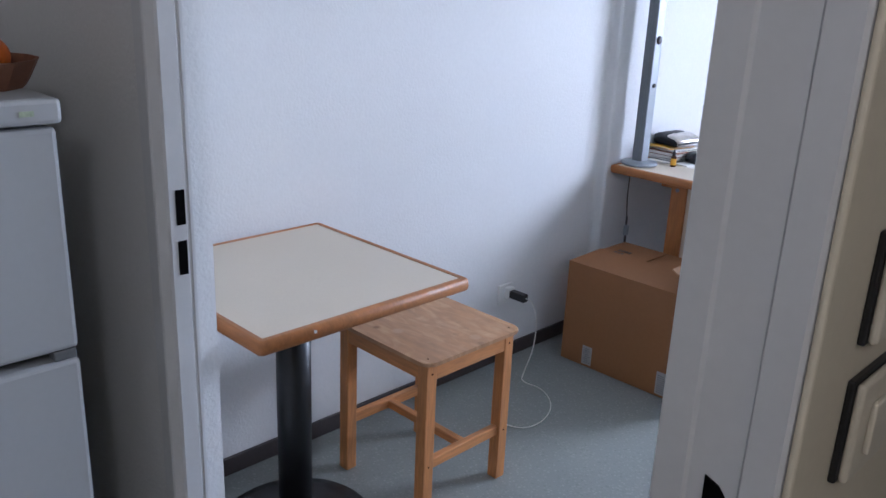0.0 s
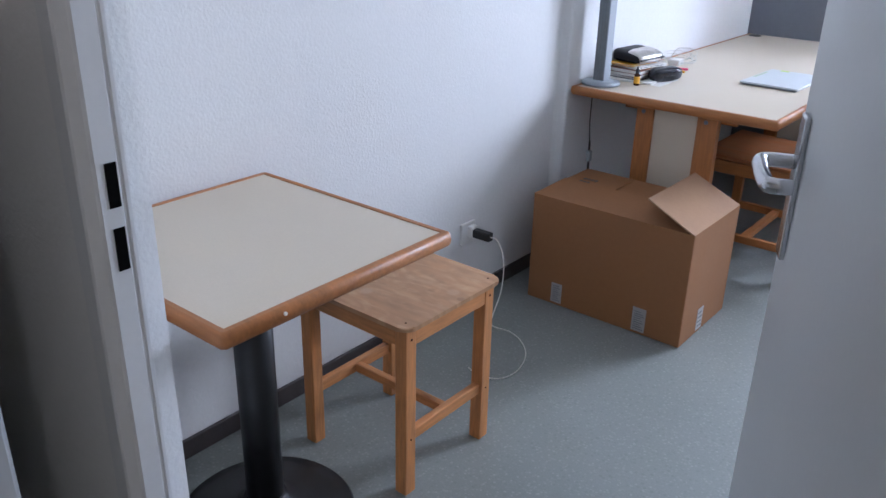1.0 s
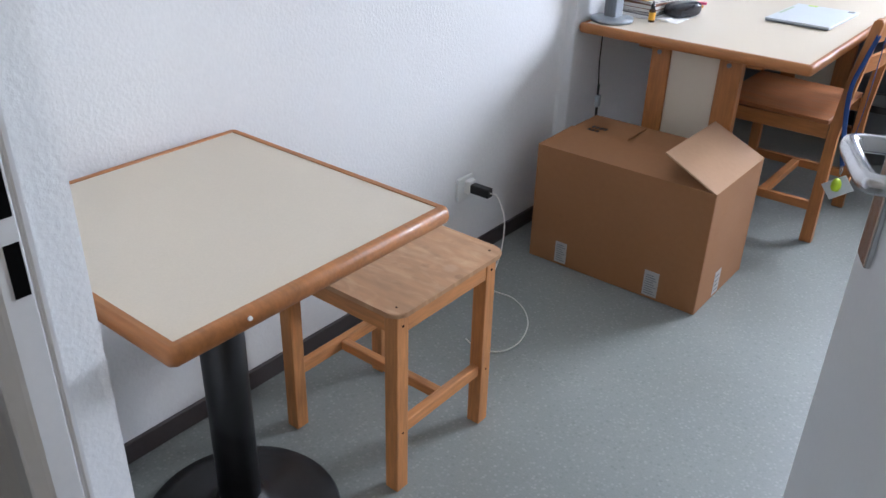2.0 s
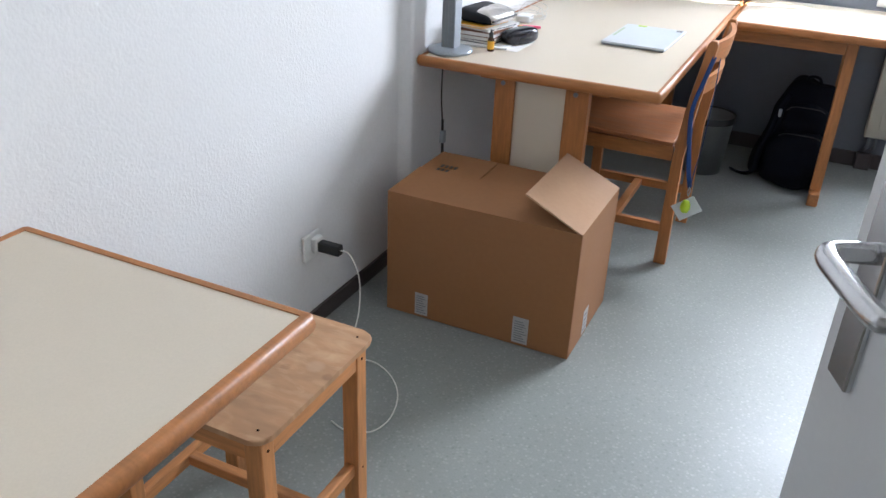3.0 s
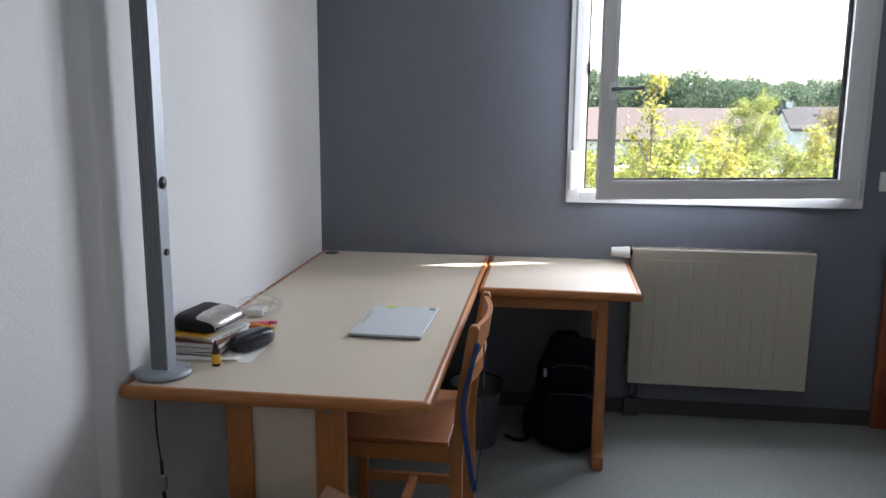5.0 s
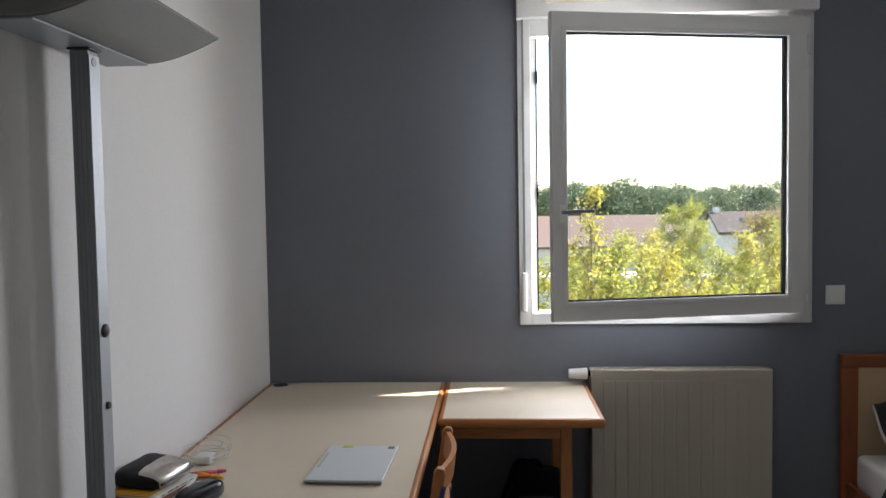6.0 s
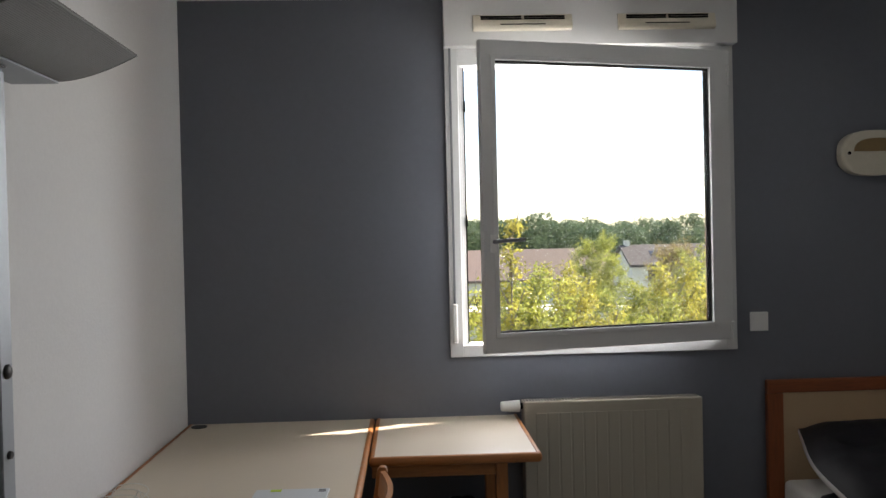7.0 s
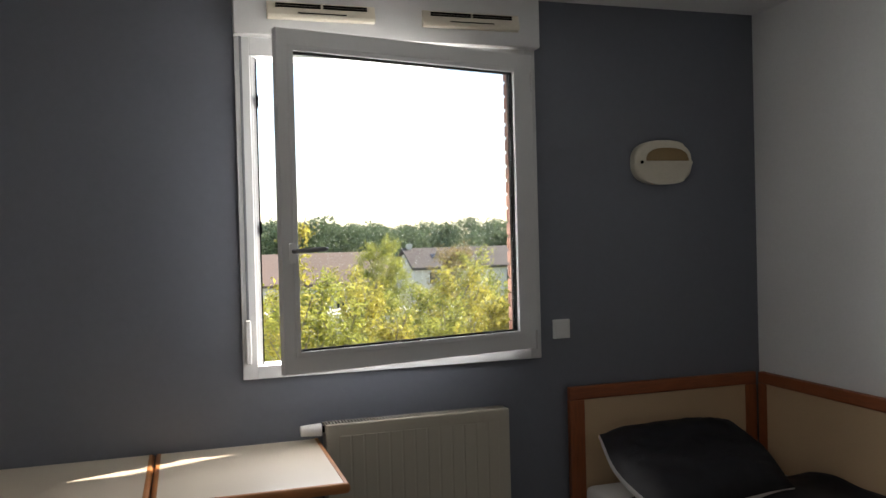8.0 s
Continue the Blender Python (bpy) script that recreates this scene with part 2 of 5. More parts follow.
def merge(a, b):
    me = bpy.data.meshes.new("tmp")
    b.to_mesh(me)
    b.free()
    a.from_mesh(me)
    bpy.data.meshes.remove(me)
    return a


def boxes(*rows, bev=0.0):
    bm = bmesh.new()
    for r in rows:
        box(*r, bev=bev, into=bm)
    return bm


def cyl(center, r0, r1, h, segs=32, axis='Z', bev=0.0):
    bm = bmesh.new()
    bmesh.ops.create_cone(bm, cap_ends=True, segments=segs, radius1=r0, radius2=r1, depth=h)
    if bev:
        bevel(bm, bev, 2, [e for e in bm.edges if len(e.link_faces) == 2 and any(len(f.verts) > 4 for f in e.link_faces)])
    if axis == 'X':
        bmesh.ops.rotate(bm, verts=bm.verts, matrix=Matrix.Rotation(radians(90), 3, 'Y'))
    if axis == 'Y':
        bmesh.ops.rotate(bm, verts=bm.verts, matrix=Matrix.Rotation(radians(-90), 3, 'X'))
    bmesh.ops.translate(bm, verts=bm.verts, vec=center)
    return bm


def lathe(profile, center=(0, 0, 0), segs=40):
    bm = bmesh.new()
    rings = []
    for r, z in profile:
        if r < 1e-5:
            rings.append([bm.verts.new((center[0], center[1], center[2] + z))])
        else:
            rings.append([bm.verts.new((center[0] + r * math.cos(2 * math.pi * k / segs), center[1] + r * math.sin(2 * math.pi * k / segs), center[2] + z)) for k in range(segs)])
    for a, b in zip(rings, rings[1:]):
        for k in range(segs):
            q = [a[k % len(a)], a[(k + 1) % len(a)], b[(k + 1) % len(b)], b[k % len(b)]]
            q = [v for j, v in enumerate(q) if v not in q[:j]]
            if len(q) > 2:
                bm.faces.new(q)
    return bm


def tube(points, r, segs=8, flat=None):
    """A tube along points; flat gives the second radius of an oval section."""
    bm = bmesh.new()
    pts = [Vector(p) for p in points]
    rings = []
    side = None
    for i, p in enumerate(pts):
        d = (pts[min(i + 1, len(pts) - 1)] - pts[max(i - 1, 0)]).normalized()
        if side is None:
            side = d.cross(Vector((0, 0, 1)))
            if side.length < 0.1:
                side = d.cross(Vector((1, 0, 0)))
        side = (side - d * side.dot(d)).normalized()
        up = d.cross(side)
        rr = r[i] if isinstance(r, (list, tuple)) else r
        r2 = flat if flat else rr
        rings.append([bm.verts.new(p + side * rr * math.cos(2 * math.pi * k / segs) + up * r2 * math.sin(2 * math.pi * k / segs)) for k in range(segs)])
    for a, b in zip(rings, rings[1:]):
        for k in range(segs):
            bm.faces.new((a[k], a[(k + 1) % segs], b[(k + 1) % segs], b[k]))
    bm.faces.new(rings[0][::-1])
    bm.faces.new(rings[-1])
    return bm


def smooth_path(points, n=8):
    pts = [Vector(p) for p in points]
    out = []
    for i in range(len(pts) - 1):
        p0, p1, p2, p3 = pts[max(i - 1, 0)], pts[i], pts[i + 1], pts[min(i + 2, len(pts) - 1)]
        for k in range(n):
            t = k / n
            out.append(0.5 * (2 * p1 + (p2 - p0) * t + (2 * p0 - 5 * p1 + 4 * p2 - p3) * t * t + (3 * p1 - p0 - 3 * p2 + p3) * t ** 3))
    return out + [pts[-1]]


def prism(outline, axis, a, b, bev=0.0):
    """Extrude a 2D outline along an axis from a to b."""
    def at(u, v, w):
        return {'X': (w, u, v), 'Y': (u, w, v), 'Z': (u, v, w)}[axis]
    bm = bmesh.new()
    lo = [bm.verts.new(at(u, v, a)) for u, v in outline]
    hi = [bm.verts.new(at(u, v, b)) for u, v in outline]
    n = len(outline)
    bm.faces.new(lo)
    bm.faces.new(hi[::-1])
    for k in range(n):
        bm.faces.new((lo[k], hi[k], hi[(k + 1) % n], lo[(k + 1) % n]))
    if bev:
        bevel(bm, bev, 2)
    return bm


# ---------------------------------------------------------------- shell of the place
XN, XF, XR = -0.932, -0.89, 2.81          # near and far stretch of the west wall, east wall
YD0, YD1, YS, YN = 1.597, 1.685, 1.772, 5.96   # doorway wall and its thicker stretch, window wall
H = 2.652
JL, JR = -0.165, 0.753                    # the doorway's reveals
X2A, X2B = 0.805, 0.862                   # wall between room and hall

floor = structure("floor", box(-1.3, -1.2, -0.12, 3.2, 6.3, 0.0), M_FLOOR, "grey-green speckled vinyl floor, slightly glossy", "floor")
part("seam", box(1.225, 2.7, 0.0, 1.228, YN - 0.02, 0.0006), M_SEAL, floor, "welded vinyl seam")
structure("ceiling", box(-1.3, -1.2, H, 3.2, 6.3, H + 0.15), M_CEIL, "plain white painted ceiling", "ceiling")
# west wall with a shallow rounded step
bm = prism([(-1.2, -1.2), (XN, -1.2), (XN, 3.958), (XN + 0.003, 3.964), (XN + 0.010, 3.970), (XF - 0.009, 3.979), (XF - 0.002, 3.985), (XF, 3.993), (XF, YN), (-1.2, YN)], 'Z', 0, H)
structure("wall_west", bm, M_WALL, "white wall with fine-textured wallpaper and a shallow step", "wall")
structure("wall_east", box(XR, 2.6, 0, XR + 0.2, YN, H), M_WALL, "white textured wall beside the bed", "wall")
# window wall
WX0, WX1, WZ0, WZ1 = 0.34, 1.60, 1.06, 2.45
bm = boxes((-1.2, YN, 0, WX0, YN + 0.14, H), (WX1, YN, 0, XR + 0.2, YN + 0.14, H), (WX0, YN, 0, WX1, YN + 0.14, WZ0), (WX0, YN, WZ1, WX1, YN + 0.14, H))
structure("wall_north", bm, M_GREY, "dark slate-grey painted wall round the window", "wall")
# doorway wall
bm = prism([(XN, YD0 + 0.004), (JL - 0.051, YD0 + 0.004), (JL - 0.051, YD0 + 0.058), (-0.328, YD0 + 0.058), (-0.328, YS), (XN, YS)], 'Z', 0, H)
box(JL - 0.005, YD0 + 0.004, 2.112, X2A, YD1, H, into=bm)
structure("wall_south", bm, M_WALL, "white textured partition wall with a doorway", "wall")
# hall wall, and the plain rest
structure("wall_hall", box(X2A, YD0 + 0.004, 0, X2B, 2.5, H), M_CREAMWALL, "cream painted hall wall", "wall")
# inner wall stays out of view; its grey keeps the fill light low
structure("wall_inner", box(X2A, 2.5, 0, 3.2, 2.6, H), M_INNER, "plain unseen inner wall, grey to cut bounced light", "wall")
structure("wall_back", box(-1.2, -1.3, 0, 3.2, -1.2, H), M_WALL, "plain white wall at the back of the hall", "wall")
structure("wall_hall_east", box(3.0, -1.2, 0, 3.2, 2.5, H), M_CREAMWALL, "plain cream hall wall", "wall")


def skirting(name, *rows):
    structure(name, boxes(*rows, bev=0.003), M_SKIRT, "dark brown vinyl skirting along the wall foot", "baseboard")


skirting("baseboard", (XN, YS, 0, XN + 0.012, 3.957, 0.06))
skirting("baseboard", (XF, 3.994, 0, XF + 0.012, YN, 0.075))
skirting("baseboard", (XF + 0.012, YN - 0.012, 0, XR, YN, 0.075))
skirting("baseboard", (XR - 0.012, 2.6, 0, XR, YN - 0.012, 0.075))

# ---------------------------------------------------------------- room door frame and door
door_frame = tagged(thing("door_frame", (JL, YD0, 0)), "pale grey painted steel door frame with strike slots", "door frame", kind="structure")


def jamb(x, side, parent):
    """Pressed steel jamb; side is +1 when its reveal looks towards +x."""
    s = side
    prof = [(x - s * 0.05, YD0 - 0.008), (x - s * 0.016, YD0 - 0.010), (x - s * 0.012, YD0 - 0.008), (x - s * 0.002, YD0 + 0.004), (x, YD0 + 0.009), (x, YD0 + 0.038), (x - s * 0.002, YD0 + 0.040), (x - s * 0.002, YD0 + 0.043), (x, YD0 + 0.045), (x, YD0 + 0.050), (x - s * 0.004, YD0 + 0.0503), (x - s * 0.05, YD0 + 0.0503)]
    return part("jamb", prism(prof, 'Z', 0, 2.06), M_STEEL, parent)


left_jamb = jamb(JL, 1, door_frame)
prof = [(JR + 0.05, YD1 + 0.003), (JR + 0.014, YD1 + 0.003), (JR + 0.012, YD0 + 0.054), (JR, YD0 + 0.05), (JR, YD0), (JR + 0.005, YD0 - 0.008), (JR + 0.033, YD0 - 0.008), (JR + 0.036, YD0 - 0.004), (JR + 0.08, YD0 - 0.004), (JR + 0.083, YD0 - 0.008), (X2B + 0.001, YD0 - 0.008), (X2B + 0.004, YD0 - 0.004), (X2B + 0.004, YD0 + 0.003), (JR + 0.05, YD0 + 0.003)]
right_jamb = part("jamb", prism(prof, 'Z', 0, 2.06), M_STEEL, door_frame)
part("hinge_cutout", prism([(JR + 0.052, 1.02), (JR + 0.068, 1.02), (JR + 0.072, 1.078), (JR + 0.064, 1.088), (JR + 0.051, 1.093)], 'Y', YD0 - 0.0055, YD0 + 0.001), M_DARK, right_jamb, "black cut-out in the frame")
part("edge_strip", box(X2B + 0.0045, YD0 - 0.003, 0, X2B + 0.012, YD0 + 0.02, 2.06, 0.003), M_CREAMWALL, door_frame, "cream painted edge strip")
part("head", box(JL - 0.05, YD0 - 0.008, 2.06, JR + 0.05, YD1 + 0.003, 2.11, 0.003), M_STEEL, door_frame)
for z in (1.108, 1.02):
    part("strike_slot", box(JL - 0.01, YD0 + 0.02, z - 0.03, JL + 0.0012, YD0 + 0.036, z + 0.03), M_DARK, left_jamb, "black latch slot")

DOOR_W, DOOR_TURN = 0.805, 113.2
door = tagged(thing("door_1", (JR + 0.004, YD1 - 0.017, 0), turn=DOOR_TURN, local=True), "light grey flush door standing open", "door", kind="structure")
part("leaf", box(0, -0.04, 0.008, DOOR_W, 0, 2.05, 0.003), M_DOOR, door)
for side in (1, -1):
    y0 = 0.0 if side > 0 else -0.04
    plate = part("handle_plate", box(DOOR_W - 0.080, y0, 0.955, DOOR_W - 0.035, y0 + side * 0.009, 1.175, 0.003), M_ALU, door, "brushed aluminium plate")
    zc, xc = 1.105, DOOR_W - 0.058
    pts = smooth_path([(xc, y0 + side * 0.008, zc), (xc, y0 + side * 0.045, zc), (xc - 0.012, y0 + side * 0.058, zc), (xc - 0.05, y0 + side * 0.06, zc), (xc - 0.115, y0 + side * 0.058, zc), (xc - 0.128, y0 + side * 0.048, zc), (xc - 0.128, y0 + side * 0.025, zc)], 6)
    part("lever", tube(pts, 0.0112, 16), M_ALU, plate, "rounded aluminium lever", smooth=True)

def light_switch(y, z, parent_group):
    sw = thing("light_switch", (X2B, y, z), "cream wall switch with a dark brown surround", "light switch", group=parent_group)
    part("surround", box(X2B, y, z - 0.052, X2B + 0.007, y + 0.104, z + 0.052, 0.002), M_BLACKPL, sw, "dark brown surround")
    part("plate", box(X2B + 0.007, y + 0.003, z - 0.05, X2B + 0.016, y + 0.101, z + 0.05, 0.006, 3), M_CREAMPL, sw)
    part("rocker", box(X2B + 0.016, y + 0.028, z - 0.026, X2B + 0.022, y + 0.076, z + 0.026, 0.002), M_CREAMPL, sw)


light_switch(1.72, 1.248, "hall switches")
light_switch(1.72, 1.11, "hall switches")

# ---------------------------------------------------------------- fridge beside the doorway
fridge = thing("fridge", (-0.5, 1.18, 0), "white two-door fridge with grey seals", "fridge")
FX1, FY0, FY1 = -0.200, 0.905, 1.454
part("body", box(FX1 - 0.55, FY0 + 0.004, 0.03, FX1 - 0.062, FY1 - 0.004, 1.255, 0.004), M_FRIDGE, fridge)
part("top_panel", box(FX1 - 0.555, FY0 - 0.002, 1.258, FX1 + 0.012, FY1 + 0.006, 1.296, 0.007), M_FRIDGE, fridge)
part("badge", box(FX1 + 0.012, FY1 - 0.055, 1.272, FX1 + 0.0132, FY1 - 0.035, 1.280), M_GREENISH, fridge, "small green badge")
part("upper_door", box(FX1 - 0.052, FY0, 0.893, FX1, FY1, 1.252, 0.008), M_FRIDGE, fridge)
part("lower_door", box(FX1 - 0.052, FY0, 0.05, FX1, FY1, 0.875, 0.008), M_FRIDGE, fridge)
part("seal", box(FX1 - 0.061, FY0 + 0.006, 0.05, FX1 - 0.0525, FY1 - 0.006, 1.25), M_SEAL, fridge, "grey rubber seal")
part("hinge", box(FX1 - 0.03, FY1 - 0.04, 0.8755, FX1 - 0.004, FY1 - 0.004, 0.8925, 0.002), M_SEAL, fridge, "grey door hinge")
part("feet", box(FX1 - 0.50, FY0 + 0.05, 0, FX1 - 0.12, FY1 - 0.05, 0.03), M_BLACKPL, fridge)

# ---------------------------------------------------------------- pedestal table
def sweep_edging(path, closed, rim, z0, z1):
    """Rounded edging swept along a plan path (outer line, anticlockwise), mitred at the corners."""
    h = z1 - z0
    sec = [(rim, z0 + 0.002), (rim, z1 - 0.001), (rim - 0.001, z1)]
    for k in range(9):
        a = math.pi / 2 + math.pi * k / 8
        sec.append((0.011 + 0.011 * math.cos(a), z0 + h / 2 + (h / 2) * math.sin(a)))
    sec.append((rim - 0.002, z0))
    bm = bmesh.new()
    rings = []
    n = len(path)
    for i in range(n):
        p = Vector(path[i])
        dirs = []
        if closed or i > 0:
            dirs.append((p - Vector(path[i - 1])).normalized())
        if closed or i < n - 1:
            dirs.append((Vector(path[(i + 1) % n]) - p).normalized())
        ins = [Vector((-d.y, d.x)) for d in dirs]
        m = sum(ins, Vector((0, 0)))
        m = m / m.dot(ins[0])
        rings.append([bm.verts.new((p.x + m.x * u, p.y + m.y * u, z)) for u, z in sec])
    pairs = list(zip(rings, rings[1:])) + ([(rings[-1], rings[0])] if closed else [])
    k_ = len(sec)
    for a, b in pairs:
        for k in range(k_):
            bm.faces.new((a[k], a[(k + 1) % k_], b[(k + 1) % k_], b[k]))
    if not closed:
        bm.faces.new(rings[0])
        bm.faces.new(rings[-1][::-1])
    return bm


def edged_top(parent, x0, y0, x1, y1, z, thick, rim, top_mat, closed=True, cut=0.011):
    """Laminate top with rounded beech edging; an open one has no edging at its back."""
    d = y1 - rim if closed else y1
    top = part("tabletop", box(x0 + rim, y0 + rim, z - thick, x1 - rim, d, z), top_mat, parent, "cream laminate top")
    if closed:
        path = [(x0 + cut, y0), (x1 - cut, y0), (x1, y0 + cut), (x1, y1 - cut), (x1 - cut, y1), (x0 + cut, y1), (x0, y1 - cut), (x0, y0 + cut)]
    else:
        path = [(x0, y1), (x0, y0 + cut), (x0 + cut, y0), (x1 - cut, y0), (x1, y0 + cut), (x1, y1)]
    e = part("edging", sweep_edging(path, closed, rim, z - thick - 0.004, z + 0.002), M_WOODX, parent, "rounded varnished beech edging")
    for p in e.data.polygons:
        p.use_smooth = abs(p.normal.z) < 0.98 and len(p.vertices) == 4
    return top


table = thing("pedestal_table", (-0.57, 2.135, 0), "square cream laminate table with beech edging on a black pedestal", "table")
edged_top(table, -0.905, 1.825, -0.257, 2.455, 0.765, 0.028, 0.022, M_LAMIN)
TC = (-0.58, 2.13)
part("column", cyl((*TC, 0.385), 0.046, 0.046, 0.69, 36), M_BLACKIRON, table, "round black steel column", smooth=True)
part("base", lathe([(0.0, 0.075), (0.05, 0.075), (0.058, 0.055), (0.09, 0.04), (0.17, 0.026), (0.215, 0.016), (0.222, 0.008), (0.22, 0.0), (0, 0)], (*TC, 0), 56), M_BLACKIRON, table, "domed black cast base", smooth=True)
part("plug", cyl((-0.2565, 1.965, 0.756), 0.004, 0.0035, 0.003, 16, 'X'), M_PAPER, table, "pale round plug in the edging")
part("mounting_plate", box(TC[0] - 0.16, TC[1] - 0.16, 0.73, TC[0] + 0.16, TC[1] + 0.16, 0.7365, 0.002), M_BLACKIRON, table)

# ---------------------------------------------------------------- stool
stool = thing("stool", (-0.55, 2.58, 0), "worn square wooden stool with a scratched plywood seat", "stool")
SX0, SX1, SY0, SY1, SZ = -0.752, -0.346, 2.397, 2.792, 0.504
corner = []
for cx, cy, a0 in ((SX1 - 0.03, SY1 - 0.03, 0), (SX0 + 0.03, SY1 - 0.03, 90), (SX0 + 0.03, SY0 + 0.03, 180), (SX1 - 0.03, SY0 + 0.03, 270)):
    corner += [(cx + 0.03 * math.cos(radians(a0 + 18 * k)), cy + 0.03 * math.sin(radians(a0 + 18 * k))) for k in range(6)]
part("seat", prism(corner, 'Z', SZ - 0.012, SZ, 0.004), M_SEAT, stool, "worn plywood seat")
LW = 0.038
AT = SZ - 0.0125
for lx in (SX0 + 0.012, SX1 - 0.012 - LW):
    for ly in (SY0 + 0.012, SY1 - 0.024 - LW):
        part("leg", box(lx, ly, 0.0, lx + LW, ly + LW, AT, 0.003), M_STOOL, stool)
i0x, i1x, i0y, i1y = SX0 + 0.012 + LW, SX1 - 0.012 - LW, SY0 + 0.012 + LW, SY1 - 0.024 - LW
for y in (SY0 + 0.014, SY1 - 0.048):
    part("apron", box(i0x, y, SZ - 0.062, i1x, y + 0.022, AT, 0.002), M_STOOLX, stool)
for x in (SX0 + 0.014, SX1 - 0.036):
    part("apron", box(x, i0y, SZ - 0.062, x + 0.022, i1y, AT, 0.002), M_STOOLY, stool)
for x in (SX0 + 0.020, SX1 - 0.042):
    part("stretcher", box(x, i0y, 0.155, x + 0.022, i1y, 0.187, 0.003), M_STOOLY, stool)
ym = (SY0 + SY1) / 2
part("stretcher", box(SX0 + 0.042, ym - 0.012, 0.158, SX1 - 0.042, ym + 0.012, 0.184, 0.003), M_STOOLX, stool)
for y in (SY0 + 0.031, SY1 - 0.043):
    part("screw", cyl((SX1 - 0.0125, y, SZ - 0.04), 0.0032, 0.0032, 0.003, 12, 'X'), M_DARK, stool, "dark screw head")
    part("screw", cyl((SX1 - 0.0125, y, 0.171), 0.0026, 0.0026, 0.003, 12, 'X'), M_DARK, stool, "dark screw head")
for x, y in ((SX1 - 0.03, SY0 + 0.03), (SX1 - 0.03, SY1 - 0.03), (SX0 + 0.03, SY1 - 0.03)):
    part("screw", cyl((x, y, SZ + 0.0002), 0.0027, 0.0027, 0.001, 12), M_DARK, stool, "dark screw head")

# ---------------------------------------------------------------- socket, charger and cable
socket = thing("wall_socket", (XN, 3.40, 0.30), "white wall socket on the textured wall", "socket")
part("plate", box(XN, 3.355, 0.25, XN + 0.012, 3.44, 0.335, 0.004), M_WHITEPL, socket)
charger = thing("phone_charger", (XN + 0.012, 3.40, 0.30), "black phone charger plugged into the socket", "charger")
part("adapter", box(XN + 0.012, 3.385, 0.275, XN + 0.035, 3.425, 0.325, 0.006), M_WHITEPL, charger, "white adapter base")
part("body", box(XN + 0.035, 3.388, 0.283, XN + 0.11, 3.418, 0.315, 0.004), M_BLACKPL, charger)
pts = smooth_path([(XN + 0.11, 3.403, 0.30), (XN + 0.145, 3.40, 0.295), (XN + 0.185, 3.385, 0.23), (XN + 0.19, 3.37, 0.12), (XN + 0.18, 3.34, 0.03), (XN + 0.20, 3.31, 0.004), (-0.65, 3.312, 0.004), (-0.575, 3.275, 0.004), (-0.515, 3.205, 0.004), (-0.485, 3.11, 0.004), (-0.50, 3.035, 0.004), (-0.56, 3.005, 0.004), (-0.62, 3.02, 0.004)], 8)
tagged(part("charging_cable", tube(pts, 0.0022, 8), M_CABLE, smooth=True), "thin white charging cable curling on the floor", "cable")

# ---------------------------------------------------------------- cardboard box
BX0, BX1, BY0, BY1, BZ = -0.778, -0.142, 3.612, 4.015, 0.43
carton = thing("cardboard_box", ((BX0 + BX1) / 2, (BY0 + BY1) / 2, 0), "large brown cardboard box with one flap raised", "box")
T = 0.006
part("front_side", box(BX0, BY0, 0.002, BX1, BY0 + T, BZ, 0.0015), M_CARD, carton)
part("back_side", box(BX0, BY1 - T, 0.002, BX1, BY1, BZ, 0.0015), M_CARD, carton)
part("end_side", box(BX0, BY0 + T, 0.002, BX0 + T, BY1 - T, BZ, 0.0015), M_CARD, carton)
part("end_side", box(BX1 - T, BY0 + T, 0.002, BX1, BY1 - T, BZ, 0.0015), M_CARD, carton)
part("bottom", box(BX0 + T, BY0 + T, 0.002, BX1 - T, BY1 - T, 0.01), M_CARD, carton)


def sheet(quad, thick=0.005):
    bm = bmesh.new()
    v = [bm.verts.new(p) for p in quad]
    f = bm.faces.new(v)
    f.normal_update()
    n = f.normal * thick
    w = [bm.verts.new(Vector(p) - n) for p in quad]
    bm.faces.new(w[::-1])
    for k in range(len(quad)):
        bm.faces.new((v[k], w[k], w[(k + 1) % len(quad)], v[(k + 1) % len(quad)]))
    return bm


part("flap", sheet([(BX0, BY0, BZ), (BX1, BY0, BZ), (BX1 - 0.035, BY0 + 0.215, BZ + 0.009), (BX0 + 0.004, BY0 + 0.215, BZ + 0.009)]), M_CARD, carton)
part("flap", sheet([(BX1, BY1, BZ), (BX0, BY1, BZ), (BX0 + 0.01, BY1 - 0.19, BZ - 0.012), (BX1 - 0.01, BY1 - 0.19, BZ - 0.012)]), M_CARD, carton)
part("flap", sheet([(BX0, BY1 - 0.004, BZ + 0.0005), (BX0, BY0 + 0.06, BZ + 0.0005), (BX0 + 0.213, BY0 + 0.06, BZ + 0.002), (BX0 + 0.213, BY1 - 0.006, BZ + 0.002)], 0.004), M_CARD, carton)
part("raised_flap", sheet([(BX1, BY0, BZ), (BX1, BY1, BZ), (BX1 - 0.185, BY1 - 0.004, BZ + 0.085), (BX1 - 0.185, BY0 + 0.012, BZ + 0.085)]), M_CARDIN, carton, "paler cardboard flap folded half up")


def label_sticker(x0, x1, z0, z1):
    lb = part("label_sticker", box(x0, BY0 - 0.0012, z0, x1, BY0 - 0.0002, z1), M_STICKER, carton, "white printed sticker")
    k = 0
    z = z0 + 0.008
    while z < z1 - 0.01:
        part("print_bar", box(x0 + 0.006, BY0 - 0.0018, z, x1 - 0.006 - 0.006 * (k % 3), BY0 - 0.0013, z + 0.003), M_SEAL, lb)
        z += 0.0085
        k += 1


